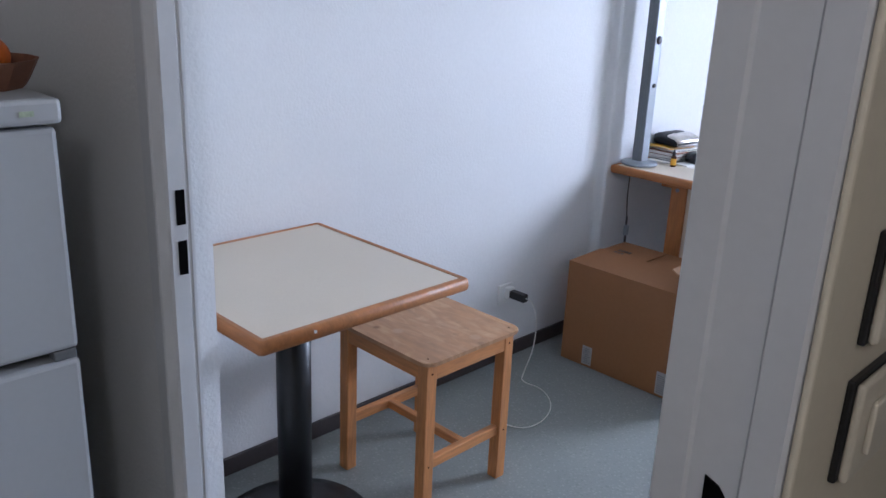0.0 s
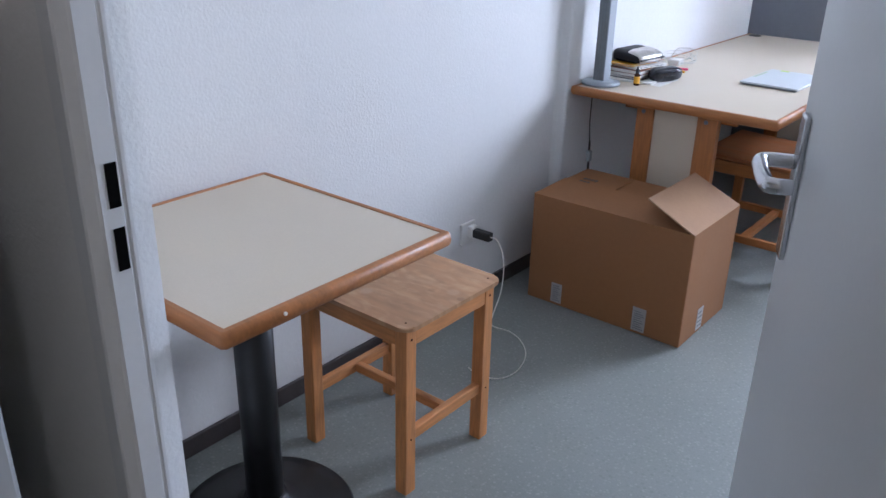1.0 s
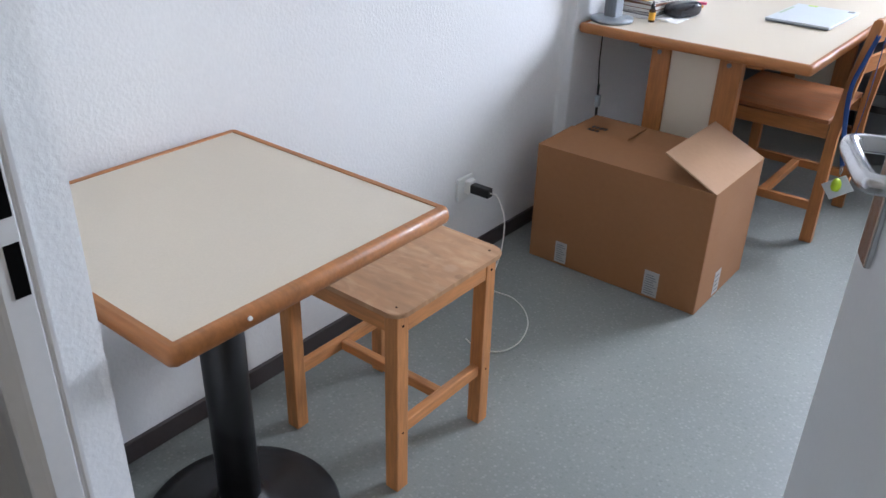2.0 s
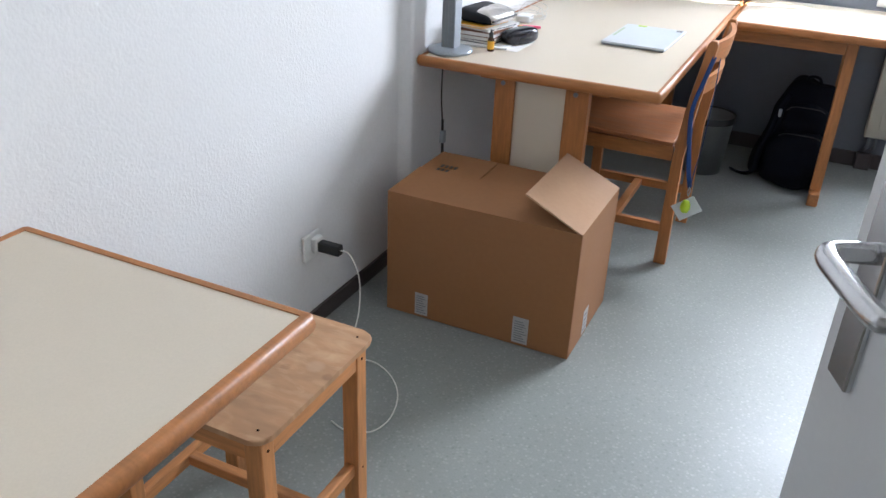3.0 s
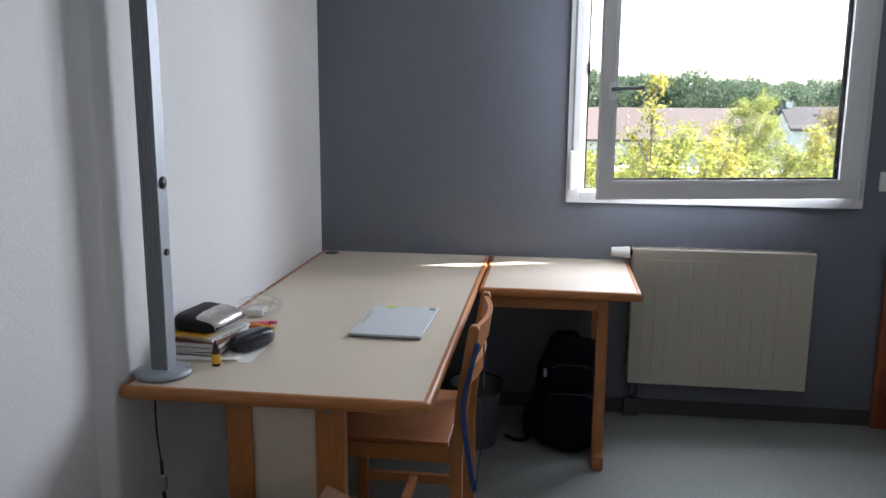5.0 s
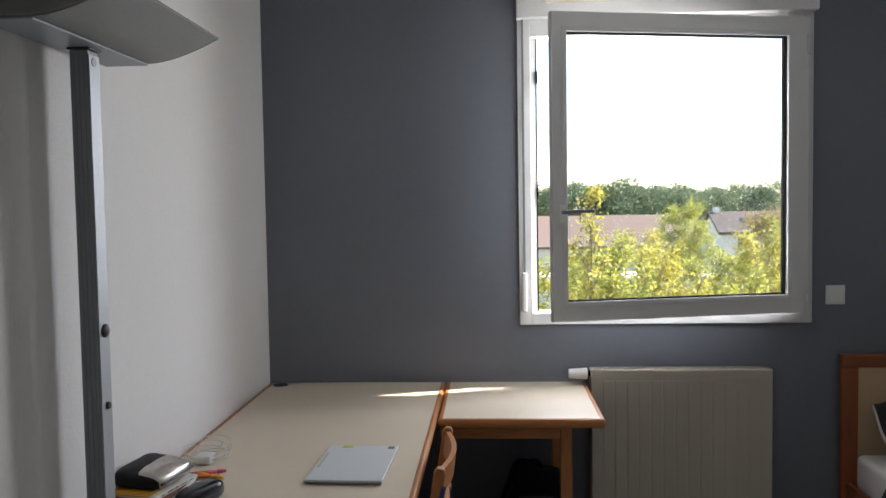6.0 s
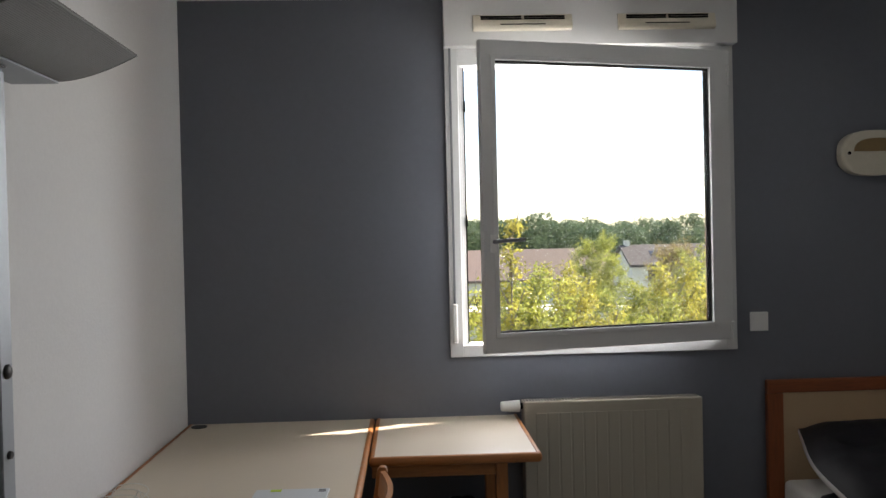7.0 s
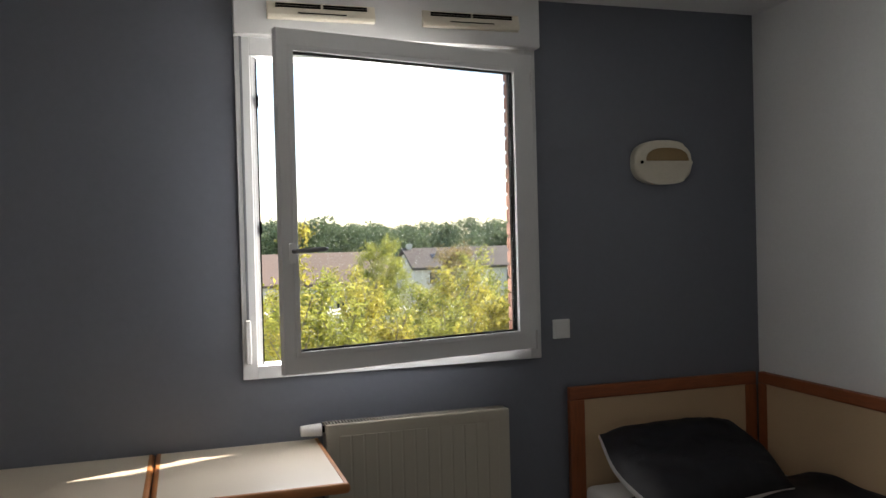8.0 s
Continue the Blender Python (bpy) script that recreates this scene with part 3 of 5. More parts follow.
label_sticker(-0.672, -0.626, 0.012, 0.092)
label_sticker(-0.328, -0.276, 0.012, 0.105)
lb = part("label_sticker", box(BX1 + 0.0002, BY0 + 0.14, 0.012, BX1 + 0.0012, BY0 + 0.19, 0.10), M_STICKER, carton, "white printed sticker")
for k in range(4):
    part("print_bar", box(BX1 + 0.0013, BY0 + 0.146, 0.024 + 0.018 * k, BX1 + 0.0018, BY0 + 0.184 - 0.006 * (k % 2), 0.03 + 0.018 * k), M_SEAL, lb)
for k in range(7):
    x, y = BX0 + 0.055 + 0.016 * (k % 4), BY1 - 0.14 - 0.035 * (k // 4)
    z = BZ + 0.0012 + 0.0015 * (x - BX0) / 0.213
    part("print_bar", box(x, y, z, x + 0.010, y + 0.022, z + 0.0009), M_BLACKPL, carton, "dark printed mark")

# ---------------------------------------------------------------- desk
DX0, DX1, DY0, DY1, DZ = XF + 0.002, -0.052, 3.998, YN - 0.003, 0.757
desk = thing("desk", (-0.47, 4.98, 0), "long cream laminate desk with beech edging and panel pedestal", "desk")
edged_top(desk, DX0, DY0, DX1, DY1, DZ, 0.03, 0.02, M_LAMIN, False)
PY = 4.085


def pedestal(y, sgn):
    for a, b in ((-0.628, -0.556), (-0.378, -0.298)):
        part("post", box(a, y, 0.06, b, y + 0.04, DZ - 0.0345, 0.004), M_WOODZ, desk)
    part("panel", box(-0.556, y + 0.012, 0.09, -0.378, y + 0.03, DZ - 0.036), M_LAMIN, desk, "cream infill panel")
    part("foot", box(-0.76, y, 0.0, -0.2, y + 0.04, 0.06, 0.006), M_WOODX, desk)
    part("top_rail", box(-0.70, y + 0.0405, DZ - 0.075, -0.24, y + 0.065, DZ - 0.0345, 0.004), M_WOODX, desk)
    for x in (-0.597, -0.342):
        part("bolt", cyl((x, y - 0.0025, DZ - 0.068), 0.008, 0.008, 0.004, 16, 'Y'), M_LAMPDARK, desk, "steel bolt head")


pedestal(PY, -1)
pedestal(5.72, 1)
part("beam", box(-0.50, PY + 0.04, DZ - 0.15, -0.46, 5.72, DZ - 0.08, 0.004), M_WOODY, desk)
part("cable_grommet", cyl((-0.825, 5.90, DZ + 0.0015), 0.034, 0.034, 0.003, 28), M_BLACKPL, desk, "black cable grommet")

side = thing("side_desk", (0.28, 5.61, 0), "small cream laminate side desk with beech edging", "desk")
edged_top(side, DX1 + 0.004, 5.272, 0.600, YN - 0.003, DZ, 0.03, 0.02, M_LAMIN, False)
part("apron", box(-0.04, 5.33, DZ - 0.09, 0.429, 5.352, DZ - 0.0345, 0.003), M_WOODX, side)
part("apron", box(0.0, 5.85, DZ - 0.09, 0.52, 5.872, DZ - 0.0345, 0.003), M_WOODX, side)
for lx in (0.43,):
    part("leg", box(lx, 5.335, 0.06, lx + 0.046, 5.385, DZ - 0.0345, 0.004), M_WOODZ, side)
    part("leg", box(lx, 5.79, 0.06, lx + 0.046, 5.845, DZ - 0.0345, 0.004), M_WOODZ, side)
    part("foot", box(lx, 5.285, 0.0, lx + 0.046, 5.90, 0.06, 0.006), M_WOODY, side)

# ---------------------------------------------------------------- chair
chair = thing("desk_chair", (-0.21, 4.61, 0), "beech desk chair with slatted back pushed under the desk", "chair")
CY0, CY1 = 4.395, 4.845
BASE[chair.name] = Vector((-0.2, 4.61, 0))


def back_post(y):
    o = [(-0.045, 0.0), (0.0, 0.0), (-0.002, 0.25), (-0.004, 0.42), (0.012, 0.60), (0.045, 0.835), (0.04, 0.85), (0.022, 0.852), (0.012, 0.84), (-0.025, 0.60), (-0.04, 0.42)]
    return prism(o, 'Y', y, y + 0.03, 0.003)


for y in (CY0, CY1 - 0.03):
    part("back_leg", back_post(y), M_WOODZ, chair)
for y in (CY0, CY1 - 0.03):
    part("front_leg", box(-0.435, y, 0, -0.395, y + 0.03, 0.473, 0.003), M_WOODZ, chair)
part("seat", prism([(-0.45, 0.474), (-0.045, 0.466), (-0.045, 0.482), (-0.25, 0.484), (-0.45, 0.492)], 'Y', CY0 - 0.002, CY1 + 0.002, 0.003), M_CHAIRSEAT, chair, "beech plywood seat, darkened for the desk's shade")
for y in (CY0 + 0.004, CY1 - 0.026):
    part("side_rail", box(-0.395, y, 0.412, -0.042, y + 0.022, 0.465, 0.002), M_WOODX, chair)
    part("side_stretcher", box(-0.395, y, 0.128, -0.042, y + 0.022, 0.161, 0.002), M_WOODX, chair)
part("cross_stretcher", box(-0.24, CY0 + 0.026, 0.131, -0.21, CY1 - 0.026, 0.158, 0.002), M_WOODY, chair)
part("front_rail", box(-0.43, CY0 + 0.03, 0.412, -0.408, CY1 - 0.03, 0.473, 0.002), M_WOODY, chair)


def curved_slat(z0, z1, x0):
    bm = bmesh.new()
    n = 10
    rows = []
    for k in range(n + 1):
        u = k / n
        y = CY0 + 0.03 + u * (CY1 - CY0 - 0.06)
        x = x0 + 0.028 * math.sin(math.pi * u)
        dx = (z1 - z0) * 0.14
        rows.append([bm.verts.new(p) for p in ((x, y, z0), (x + 0.016, y, z0), (x + 0.016 + dx, y, z1), (x + dx, y, z1))])
    for a, b in zip(rows, rows[1:]):
        for k in range(4):
            bm.faces.new((a[k], a[(k + 1) % 4], b[(k + 1) % 4], b[k]))
    bm.faces.new(rows[0])
    bm.faces.new(rows[-1][::-1])
    return bm


part("back_slat", curved_slat(0.765, 0.84, 0.012), M_WOODY, chair)
part("back_slat", curved_slat(0.655, 0.715, -0.004), M_WOODY, chair)

lanyard = thing("lanyard", (0.03, 4.40, 0.3), "blue ribbon lanyard with a card holder hung on the chair", "lanyard")
rib = bmesh.new()
for pts in ([(0.03, 4.40, 0.80), (0.012, 4.385, 0.72), (-0.01, 4.384, 0.60), (0.012, 4.380, 0.42), (0.03, 4.380, 0.335)], [(0.045, 4.43, 0.79), (0.05, 4.40, 0.68), (0.046, 4.385, 0.5), (0.036, 4.382, 0.40), (0.032, 4.380, 0.335)]):
    merge(rib, tube(smooth_path(pts, 6), 0.0018, 8, flat=0.0095))
part("ribbon", rib, M_LANYARD, lanyard, smooth=True)
part("clip", tube(smooth_path([(0.031, 4.380, 0.337), (0.027, 4.377, 0.32), (0.031, 4.376, 0.303), (0.035, 4.377, 0.32), (0.031, 4.380, 0.337)], 6), 0.0022, 8), M_ALU, lanyard, "steel clip", smooth=True)
card = box(-0.032, -0.0015, -0.046, 0.032, 0.0015, 0.046, 0.001)
bmesh.ops.rotate(card, verts=card.verts, matrix=Matrix.Rotation(radians(52), 3, 'Y'))
bmesh.ops.translate(card, verts=card.verts, vec=(0.034, 4.374, 0.255))
part("card_holder", card, M_LAPTOP, lanyard, "clear grey card holder")
egg = lathe([(0, -0.026), (0.012, -0.022), (0.018, -0.008), (0.017, 0.008), (0.011, 0.021), (0, 0.026)], (0.03, 4.360, 0.268), 20)
part("token", egg, M_LIME, lanyard, "lime green egg-shaped token", smooth=True)

# ---------------------------------------------------------------- bin and backpack
bin_t = thing("waste_bin", (-0.075, 5.50, 0), "round grey metal waste bin with a liner", "bin")
part("body", lathe([(0, 0.003), (0.095, 0.003), (0.115, 0.27), (0.119, 0.275), (0.119, 0.282), (0.112, 0.28), (0.093, 0.012), (0, 0.012)], (-0.075, 5.50, 0), 40), M_BIN, bin_t, smooth=True)
part("liner", lathe([(0.108, 0.22), (0.1135, 0.283), (0.1205, 0.286), (0.1215, 0.255), (0.1195, 0.255), (0.119, 0.2845), (0.1145, 0.2815), (0.109, 0.22)], (-0.075, 5.50, 0), 40), M_BLACKPL, bin_t, "black bin liner rim")

pack = thing("backpack", (0.31, 5.62, 0), "black nylon backpack slumped on the floor", "backpack")


def soft_block(center, size, power=3.0, lump=0.02, seed=0, n=20):
    bm = bmesh.new()
    bmesh.ops.create_icosphere(bm, subdivisions=4, radius=1.0)
    for v in bm.verts:
        p = v.co.normalized()
        k = (abs(p.x) ** power + abs(p.y) ** power + abs(p.z) ** power) ** (-1 / power)
        q = p * k
        q = Vector((q.x * size[0] / 2, q.y * size[1] / 2, q.z * size[2] / 2))
        q += p * lump * noise.noise(q * 9 + Vector((seed, seed * 2, 0)))
        v.co = q + Vector(center)
    return bm


def slumped(bm, lean, bulge, floor):
    """Lets a soft bag sag: wider towards the floor, leaning back at the top."""
    for v in bm.verts:
        v.co.z = max(v.co.z, floor)
        k = 1 + bulge * max(0.0, 1 - v.co.z / 0.30)
        v.co.x = 0.325 + (v.co.x - 0.325) * k + lean * (v.co.z - 0.22)
        v.co.y = 5.62 + (v.co.y - 5.62) * (0.85 + 0.30 * max(0.0, 1 - v.co.z / 0.45))
    return bm


part("body", slumped(soft_block((0.325, 5.63, 0.232), (0.27, 0.25, 0.466), 3.8, 0.035, 3), 0.10, 0.18, 0.004), M_PACK, pack, smooth=True)
part("front_pocket", slumped(soft_block((0.335, 5.50, 0.13), (0.235, 0.12, 0.255), 3.4, 0.03, 8), 0.10, 0.15, 0.006), M_PACK, pack, smooth=True)
part("upper_pocket", slumped(soft_block((0.335, 5.525, 0.315), (0.20, 0.08, 0.13), 3.0, 0.02, 5), 0.10, 0.0, 0.006), M_PACK, pack, smooth=True)
part("side_pocket", slumped(soft_block((0.195, 5.61, 0.10), (0.07, 0.14, 0.19), 2.8, 0.02, 6), 0.10, 0.1, 0.006), M_PACK, pack, smooth=True)
part("strap", tube(smooth_path([(0.255, 5.545, 0.42), (0.225, 5.53, 0.35), (0.205, 5.51, 0.24), (0.175, 5.50, 0.12), (0.165, 5.50, 0.04), (0.12, 5.52, 0.012), (0.06, 5.56, 0.01)], 6), 0.005, 8, flat=0.014), M_PACK, pack, smooth=True)
part("buckle", box(0.222, 5.508, 0.315, 0.236, 5.518, 0.352, 0.003), M_LAMPGREY, pack, "small pale grey strap buckle")
for z, w, y in ((0.255, 0.10, 5.462), (0.375, 0.085, 5.492)):
    part("zip", tube(smooth_path([(0.34 - w, y + 0.035, z - 0.03), (0.34 - w * 0.7, y + 0.004, z), (0.34, y - 0.006, z + 0.006), (0.34 + w * 0.7, y + 0.004, z), (0.34 + w, y + 0.035, z - 0.03)], 5), 0.003, 6), M_BLACKPL, pack, "black zip line", smooth=True)
part("grab_loop", tube(smooth_path([(0.31, 5.62, 0.44), (0.315, 5.61, 0.49), (0.36, 5.61, 0.49), (0.375, 5.62, 0.44)], 6), 0.007, 8), M_PACK, pack, smooth=True)

# ---------------------------------------------------------------- uplighter lamp on the desk
LXY = (-0.814, 4.115)
lamp = thing("uplighter_lamp", (*LXY, DZ), "tall silver-grey uplighter lamp clamped on the desk corner", "lamp")
LZ = DZ + 0.002
part("base", lathe([(0, 0), (0.076, 0), (0.079, 0.004), (0.077, 0.012), (0.05, 0.018), (0, 0.02)], (*LXY, LZ), 44), M_LAMPGREY, lamp, "round grey base disc", smooth=True)


def turned_box(hx, hy, z0, z1, cx, cy, ang, bev=0.002):
    bm = box(-hx, -hy, z0, hx, hy, z1, bev)
    bmesh.ops.rotate(bm, verts=bm.verts, matrix=Matrix.Rotation(radians(ang), 3, 'Z'))
    bmesh.ops.translate(bm, verts=bm.verts, vec=(cx, cy, 0))
    return bm


part("post", turned_box(0.0225, 0.0265, LZ + 0.012, 1.972, *LXY, 0), M_LAMPDARK, lamp, "dark grooved post")
# thin strip makes the post's east face paler than its front
part("post_east_strip", box(LXY[0] + 0.0225, LXY[1] - 0.026, LZ + 0.018, LXY[0] + 0.0262, LXY[1] + 0.026, 1.962, 0.001), M_LAMPGREY, lamp, "paler grey strip over the post's east face")
for dx in (-0.014, -0.002, 0.010):
    part("groove", box(LXY[0] + dx, LXY[1] - 0.0277, LZ + 0.02, LXY[0] + dx + 0.003, LXY[1] - 0.0263, 1.962), M_SEAL, lamp)
part("collar", box(LXY[0] - 0.027, LXY[1] - 0.031, 1.973, LXY[0] + 0.030, LXY[1] + 0.031, 1.9775, 0.001), M_BLACKPL, lamp)
part("knob", lathe([(0, 0), (0.016, 0.002), (0.017, 0.016), (0.012, 0.02), (0, 0.021)], (0, 0, 0), 20), M_BLACKPL, lamp, "black adjusting knob", smooth=True)
kn = [o for o in lamp.children if o.name.startswith("knob")][0]
kn.data.transform(Matrix.Translation((0.014, 0.0, 1.288 - DZ)) @ Matrix.Rotation(radians(90), 4, 'Y') @ Matrix.Translation(Vector((LXY[0], LXY[1], DZ))))
part("lower_knob", cyl((LXY[0] + 0.0295, LXY[1], 1.101), 0.010, 0.008, 0.007, 16, 'X'), M_BLACKPL, lamp, "black knob")
# curved shade: flat middle, perforated wing
HY0, HY1, HZ = 3.775, 4.362, 1.984
arc = [(-0.752 + 0.192 * u, HZ + 0.062 * u ** 1.6) for u in [k / 10 for k in range(11)]]
prof = [(-0.882, HZ)] + arc
outer = prof + [(x, z + 0.003) for x, z in reversed(prof)]
shade = part("shade", prism(outer, 'Y', HY0, HY1), M_SHADE, lamp, "dark grey curved shade")
ridges = bmesh.new()
for k in range(40):
    u = (k + 0.5) / 40
    x, z = -0.752 + 0.192 * u, HZ + 0.062 * u ** 1.6
    box(x - 0.0018, HY0 + 0.012, z - 0.0025, x + 0.0018, HY1 - 0.012, z + 0.0005, into=ridges)
part("ribbed_grille", ridges, M_GRILLE, shade, "finely ribbed grey underside")
end = [(-0.882, HZ)] + arc + [(-0.882, HZ + 0.062)]
for y in (HY0 - 0.003, HY1):
    part("end_cap", prism(end, 'Y', y, y + 0.003), M_SHADE, shade)
part("mount_plate", box(-0.875, HY0 + 0.02, HZ - 0.006, -0.757, HY1 - 0.002, HZ - 0.0005, 0.001), M_LAMPGREY, lamp, "pale mounting plate")
part("cover_cap", cyl((LXY[0] + 0.0268, LXY[1] - 0.004, 1.945), 0.011, 0.011, 0.002, 20, 'X'), M_LAMPDARK, lamp, "round grey cover cap")
dome = lathe([(0.0, 0.105), (0.045, 0.092), (0.072, 0.06), (0.08, 0.0)], (-0.80, 4.0, HZ + 0.06), 32)
part("dome", dome, M_BLUE, lamp, "blue dome above the shade", smooth=True)
part("cord", tube(smooth_path([(-0.80, 4.03, DZ - 0.035), (-0.80, 4.03, 0.62), (-0.795, 4.035, 0.52), (-0.79, 4.03, 0.40), (-0.80, 4.05, 0.20), (-0.84, 4.06, 0.05)], 6), 0.0028, 8), M_BLACKPL, lamp, "black cord hanging behind the box", smooth=True)
part("plug_sleeve", tube([(-0.792, 4.033, 0.46), (-0.79, 4.032, 0.42), (-0.789, 4.031, 0.405)], 0.0055, 8), M_BLACKPL, lamp)
part("plug_sleeve", tube([(-0.7945, 4.0345, 0.54), (-0.794, 4.0345, 0.50)], 0.0048, 8), M_BLACKPL, lamp)
part("inline_switch", box(-0.80, 4.022, 0.455, -0.782, 4.044, 0.50, 0.004), M_LAMPGREY, lamp, "grey inline switch")

# ---------------------------------------------------------------- things on the desk
def book(name, x, y, z, w, d, h, turn, cover, label):
    t = thing(name, (x, y, z), label, "book", "books on the desk", turn=turn, local=True)
    part("cover", boxes((-w / 2, -d / 2, 0, w / 2, d / 2, 0.002), (-w / 2, -d / 2, h - 0.002, w / 2, d / 2, h), (-w / 2, -d / 2, 0.002, -w / 2 + 0.002, d / 2, h - 0.002)), cover, t)
    part("pages", box(-w / 2 + 0.002, -d / 2 + 0.003, 0.002, w / 2 - 0.004, d / 2 - 0.003, h - 0.002), M_PAPER, t, "white page block")
    return t


Z0 = DZ + 0.0005
book("notebook", -0.765, 4.36, Z0, 0.19, 0.26, 0.007, 8, M_PAPER, "flat white notebook under the stack")
book("textbook", -0.785, 4.37, Z0 + 0.0075, 0.155, 0.22, 0.011, -4, M_LEATHER, "paperback with a dark cover in the stack")
book("textbook", -0.79, 4.365, Z0 + 0.019, 0.15, 0.215, 0.010, 3, M_PAPER, "white paperback in the stack")
book("textbook", -0.785, 4.37, Z0 + 0.0295, 0.16, 0.22, 0.017, -2, M_BROWNWOVEN, "thick brown paperback in the stack")
spiny = book("paperback", -0.775, 4.375, Z0 + 0.047, 0.125, 0.195, 0.010, 167, M_PAPER, "white paperback with grey lettering on its spine")
for k, (a, w) in enumerate(((-0.075, 0.022), (-0.048, 0.036), (-0.006, 0.018), (0.018, 0.03), (0.062, 0.014))):
    part("spine_print", box(-0.0632, a, 0.0035, -0.0626, a + w, 0.0068), M_SEAL, spiny, "grey bar of unreadable print")
book("paperback", -0.80, 4.355, Z0 + 0.0575, 0.115, 0.175, 0.008, -9, M_YELLOW, "yellow paperback in the stack")
pouch = thing("zip_pouch", (-0.79, 4.38, Z0 + 0.066), "silver and black zip pouch on the books", "pouch", turn=-8, local=True)
def wedge_bag(x0, x1, y0, y1, high, low, seed):
    """A soft flat bag, full at its back and thin at the front seam."""
    bm = soft_block(((x0 + x1) / 2, (y0 + y1) / 2, 0.5), (x1 - x0, y1 - y0, 1.0), 5.5, 0.0, seed)
    for v in bm.verts:
        u = (v.co.x - x0) / (x1 - x0)
        top = high + (low - high) * u * u + 0.005 * noise.noise(Vector((v.co.x * 30, v.co.y * 22, seed)))
        v.co.z *= top
    return bm


part("body", wedge_bag(-0.075, 0.075, -0.097, 0.097, 0.052, 0.030, 4), M_BLACKCLOTH, pouch, smooth=True)
part("panel", wedge_bag(-0.005, 0.0765, -0.088, 0.080, 0.0545, 0.033, 4), M_SILVERFAB, pouch, "silver foil fabric panel", smooth=True)
part("zip", tube(smooth_path([(0.073, -0.085, 0.016), (0.078, -0.03, 0.018), (0.078, 0.04, 0.018), (0.072, 0.085, 0.016)], 6), 0.004, 8), M_BLACKPL, pouch, smooth=True)

case = thing("glasses_case", (-0.655, 4.37, Z0), "dark navy leather glasses case on the desk", "case", turn=66, local=True)
bm = soft_block((0, 0, 0.029), (0.158, 0.070, 0.058), 3.2, 0.002, 1)
part("shell", bm, M_LEATHER, case, smooth=True)
part("seam", tube([(0.082 * math.cos(a / 24 * 2 * math.pi), 0.0358 * math.sin(a / 24 * 2 * math.pi), 0.027) for a in range(25)], 0.0012, 6), M_BLACKPL, case)
bottle = thing("dropper_bottle", (-0.70, 4.205, Z0), "small amber bottle with a yellow label", "bottle")
part("glass", lathe([(0, 0), (0.0115, 0), (0.012, 0.003), (0.012, 0.042), (0.006, 0.05), (0.006, 0.055), (0, 0.055)], (-0.70, 4.205, Z0), 24), M_BOTTLE, bottle, smooth=True)
part("wrap_label", lathe([(0.0122, 0.008), (0.0124, 0.008), (0.0124, 0.036), (0.0122, 0.036)], (-0.70, 4.205, Z0), 24), M_YELLOW, bottle, "yellow paper label")
part("cap", lathe([(0, 0.05), (0.008, 0.05), (0.008, 0.062), (0.004, 0.066), (0.0035, 0.074), (0, 0.075)], (-0.70, 4.205, Z0), 20), M_BLACKPL, bottle, smooth=True)
leaflet = tagged(part("leaflet", box(-0.715, 4.24, Z0, -0.615, 4.43, Z0 + 0.0008), M_PAPER), "thin white leaflet lying under the case", "paper")
for k, (m_, x, y, a) in enumerate(((M_PINK, -0.735, 4.62, 20), (M_YELLOW, -0.72, 4.60, -25), (M_ORANGE, -0.745, 4.585, 10))):
    pen = thing("marker_pen", (x, y, Z0 + 0.0065), ("pink", "yellow", "orange")[k] + " marker pen lying on the desk", "pen", "marker pens", turn=a, local=True)
    part("barrel", cyl((0, 0, 0), 0.006, 0.006, 0.085, 14, 'X'), m_, pen, smooth=True)
    part("cap", cyl((0.055, 0, 0), 0.0063, 0.005, 0.028, 14, 'X'), m_, pen, smooth=True)
ear = thing("charger_cable_coil", (-0.77, 4.76, Z0), "coiled white charger with loose wires on the desk", "charger")
part("adapter", box(-0.80, 4.71, Z0, -0.745, 4.77, Z0 + 0.028, 0.006), M_WHITEPL, ear)
random.seed(5)
loops = []
for k in range(70):
    a = k * 0.42
    loops.append((-0.775 + (0.065 + 0.012 * math.sin(k * 0.9)) * math.cos(a), 4.77 + 0.06 * math.sin(a + 0.3), Z0 + 0.012 + 0.032 * (1 + math.sin(a * 0.93 + 1)) * (k % 21) / 21))
part("wire", tube(smooth_path(loops, 3), 0.0016, 6), M_CABLE, ear, smooth=True)

laptop = thing("laptop", (-0.275, 4.71, Z0), "closed silver laptop with small stickers", "laptop", turn=-1.5, local=True)
part("base", box(-0.117, -0.177, 0.003, 0.117, 0.177, 0.0078, 0.002), M_LAMPGREY, laptop)
part("lid", box(-0.118, -0.178, 0.0082, 0.118, 0.178, 0.0145, 0.0025), M_LAPTOP, laptop)
part("rubber_foot", box(-0.11, -0.17, 0.0, 0.11, -0.155, 0.003), M_BLACKPL, laptop)
part("rubber_foot", box(-0.11, 0.155, 0.0, 0.11, 0.17, 0.003), M_BLACKPL, laptop)
part("sticker", box(-0.07, 0.150, 0.0146, -0.035, 0.172, 0.0151), M_LIME, laptop, "small yellow-green sticker")
part("sticker", box(0.085, 0.14, 0.0146, 0.108, 0.168, 0.0151), M_SEAL, laptop, "small grey sticker")
part("sticker", box(-0.110, -0.06, 0.0146, -0.100, 0.09, 0.0151), M_GREENISH, laptop, "narrow pale green sticker strip")
part("port", box(-0.1185, -0.12, 0.005, -0.1178, -0.09, 0.009), M_BLACKPL, laptop)

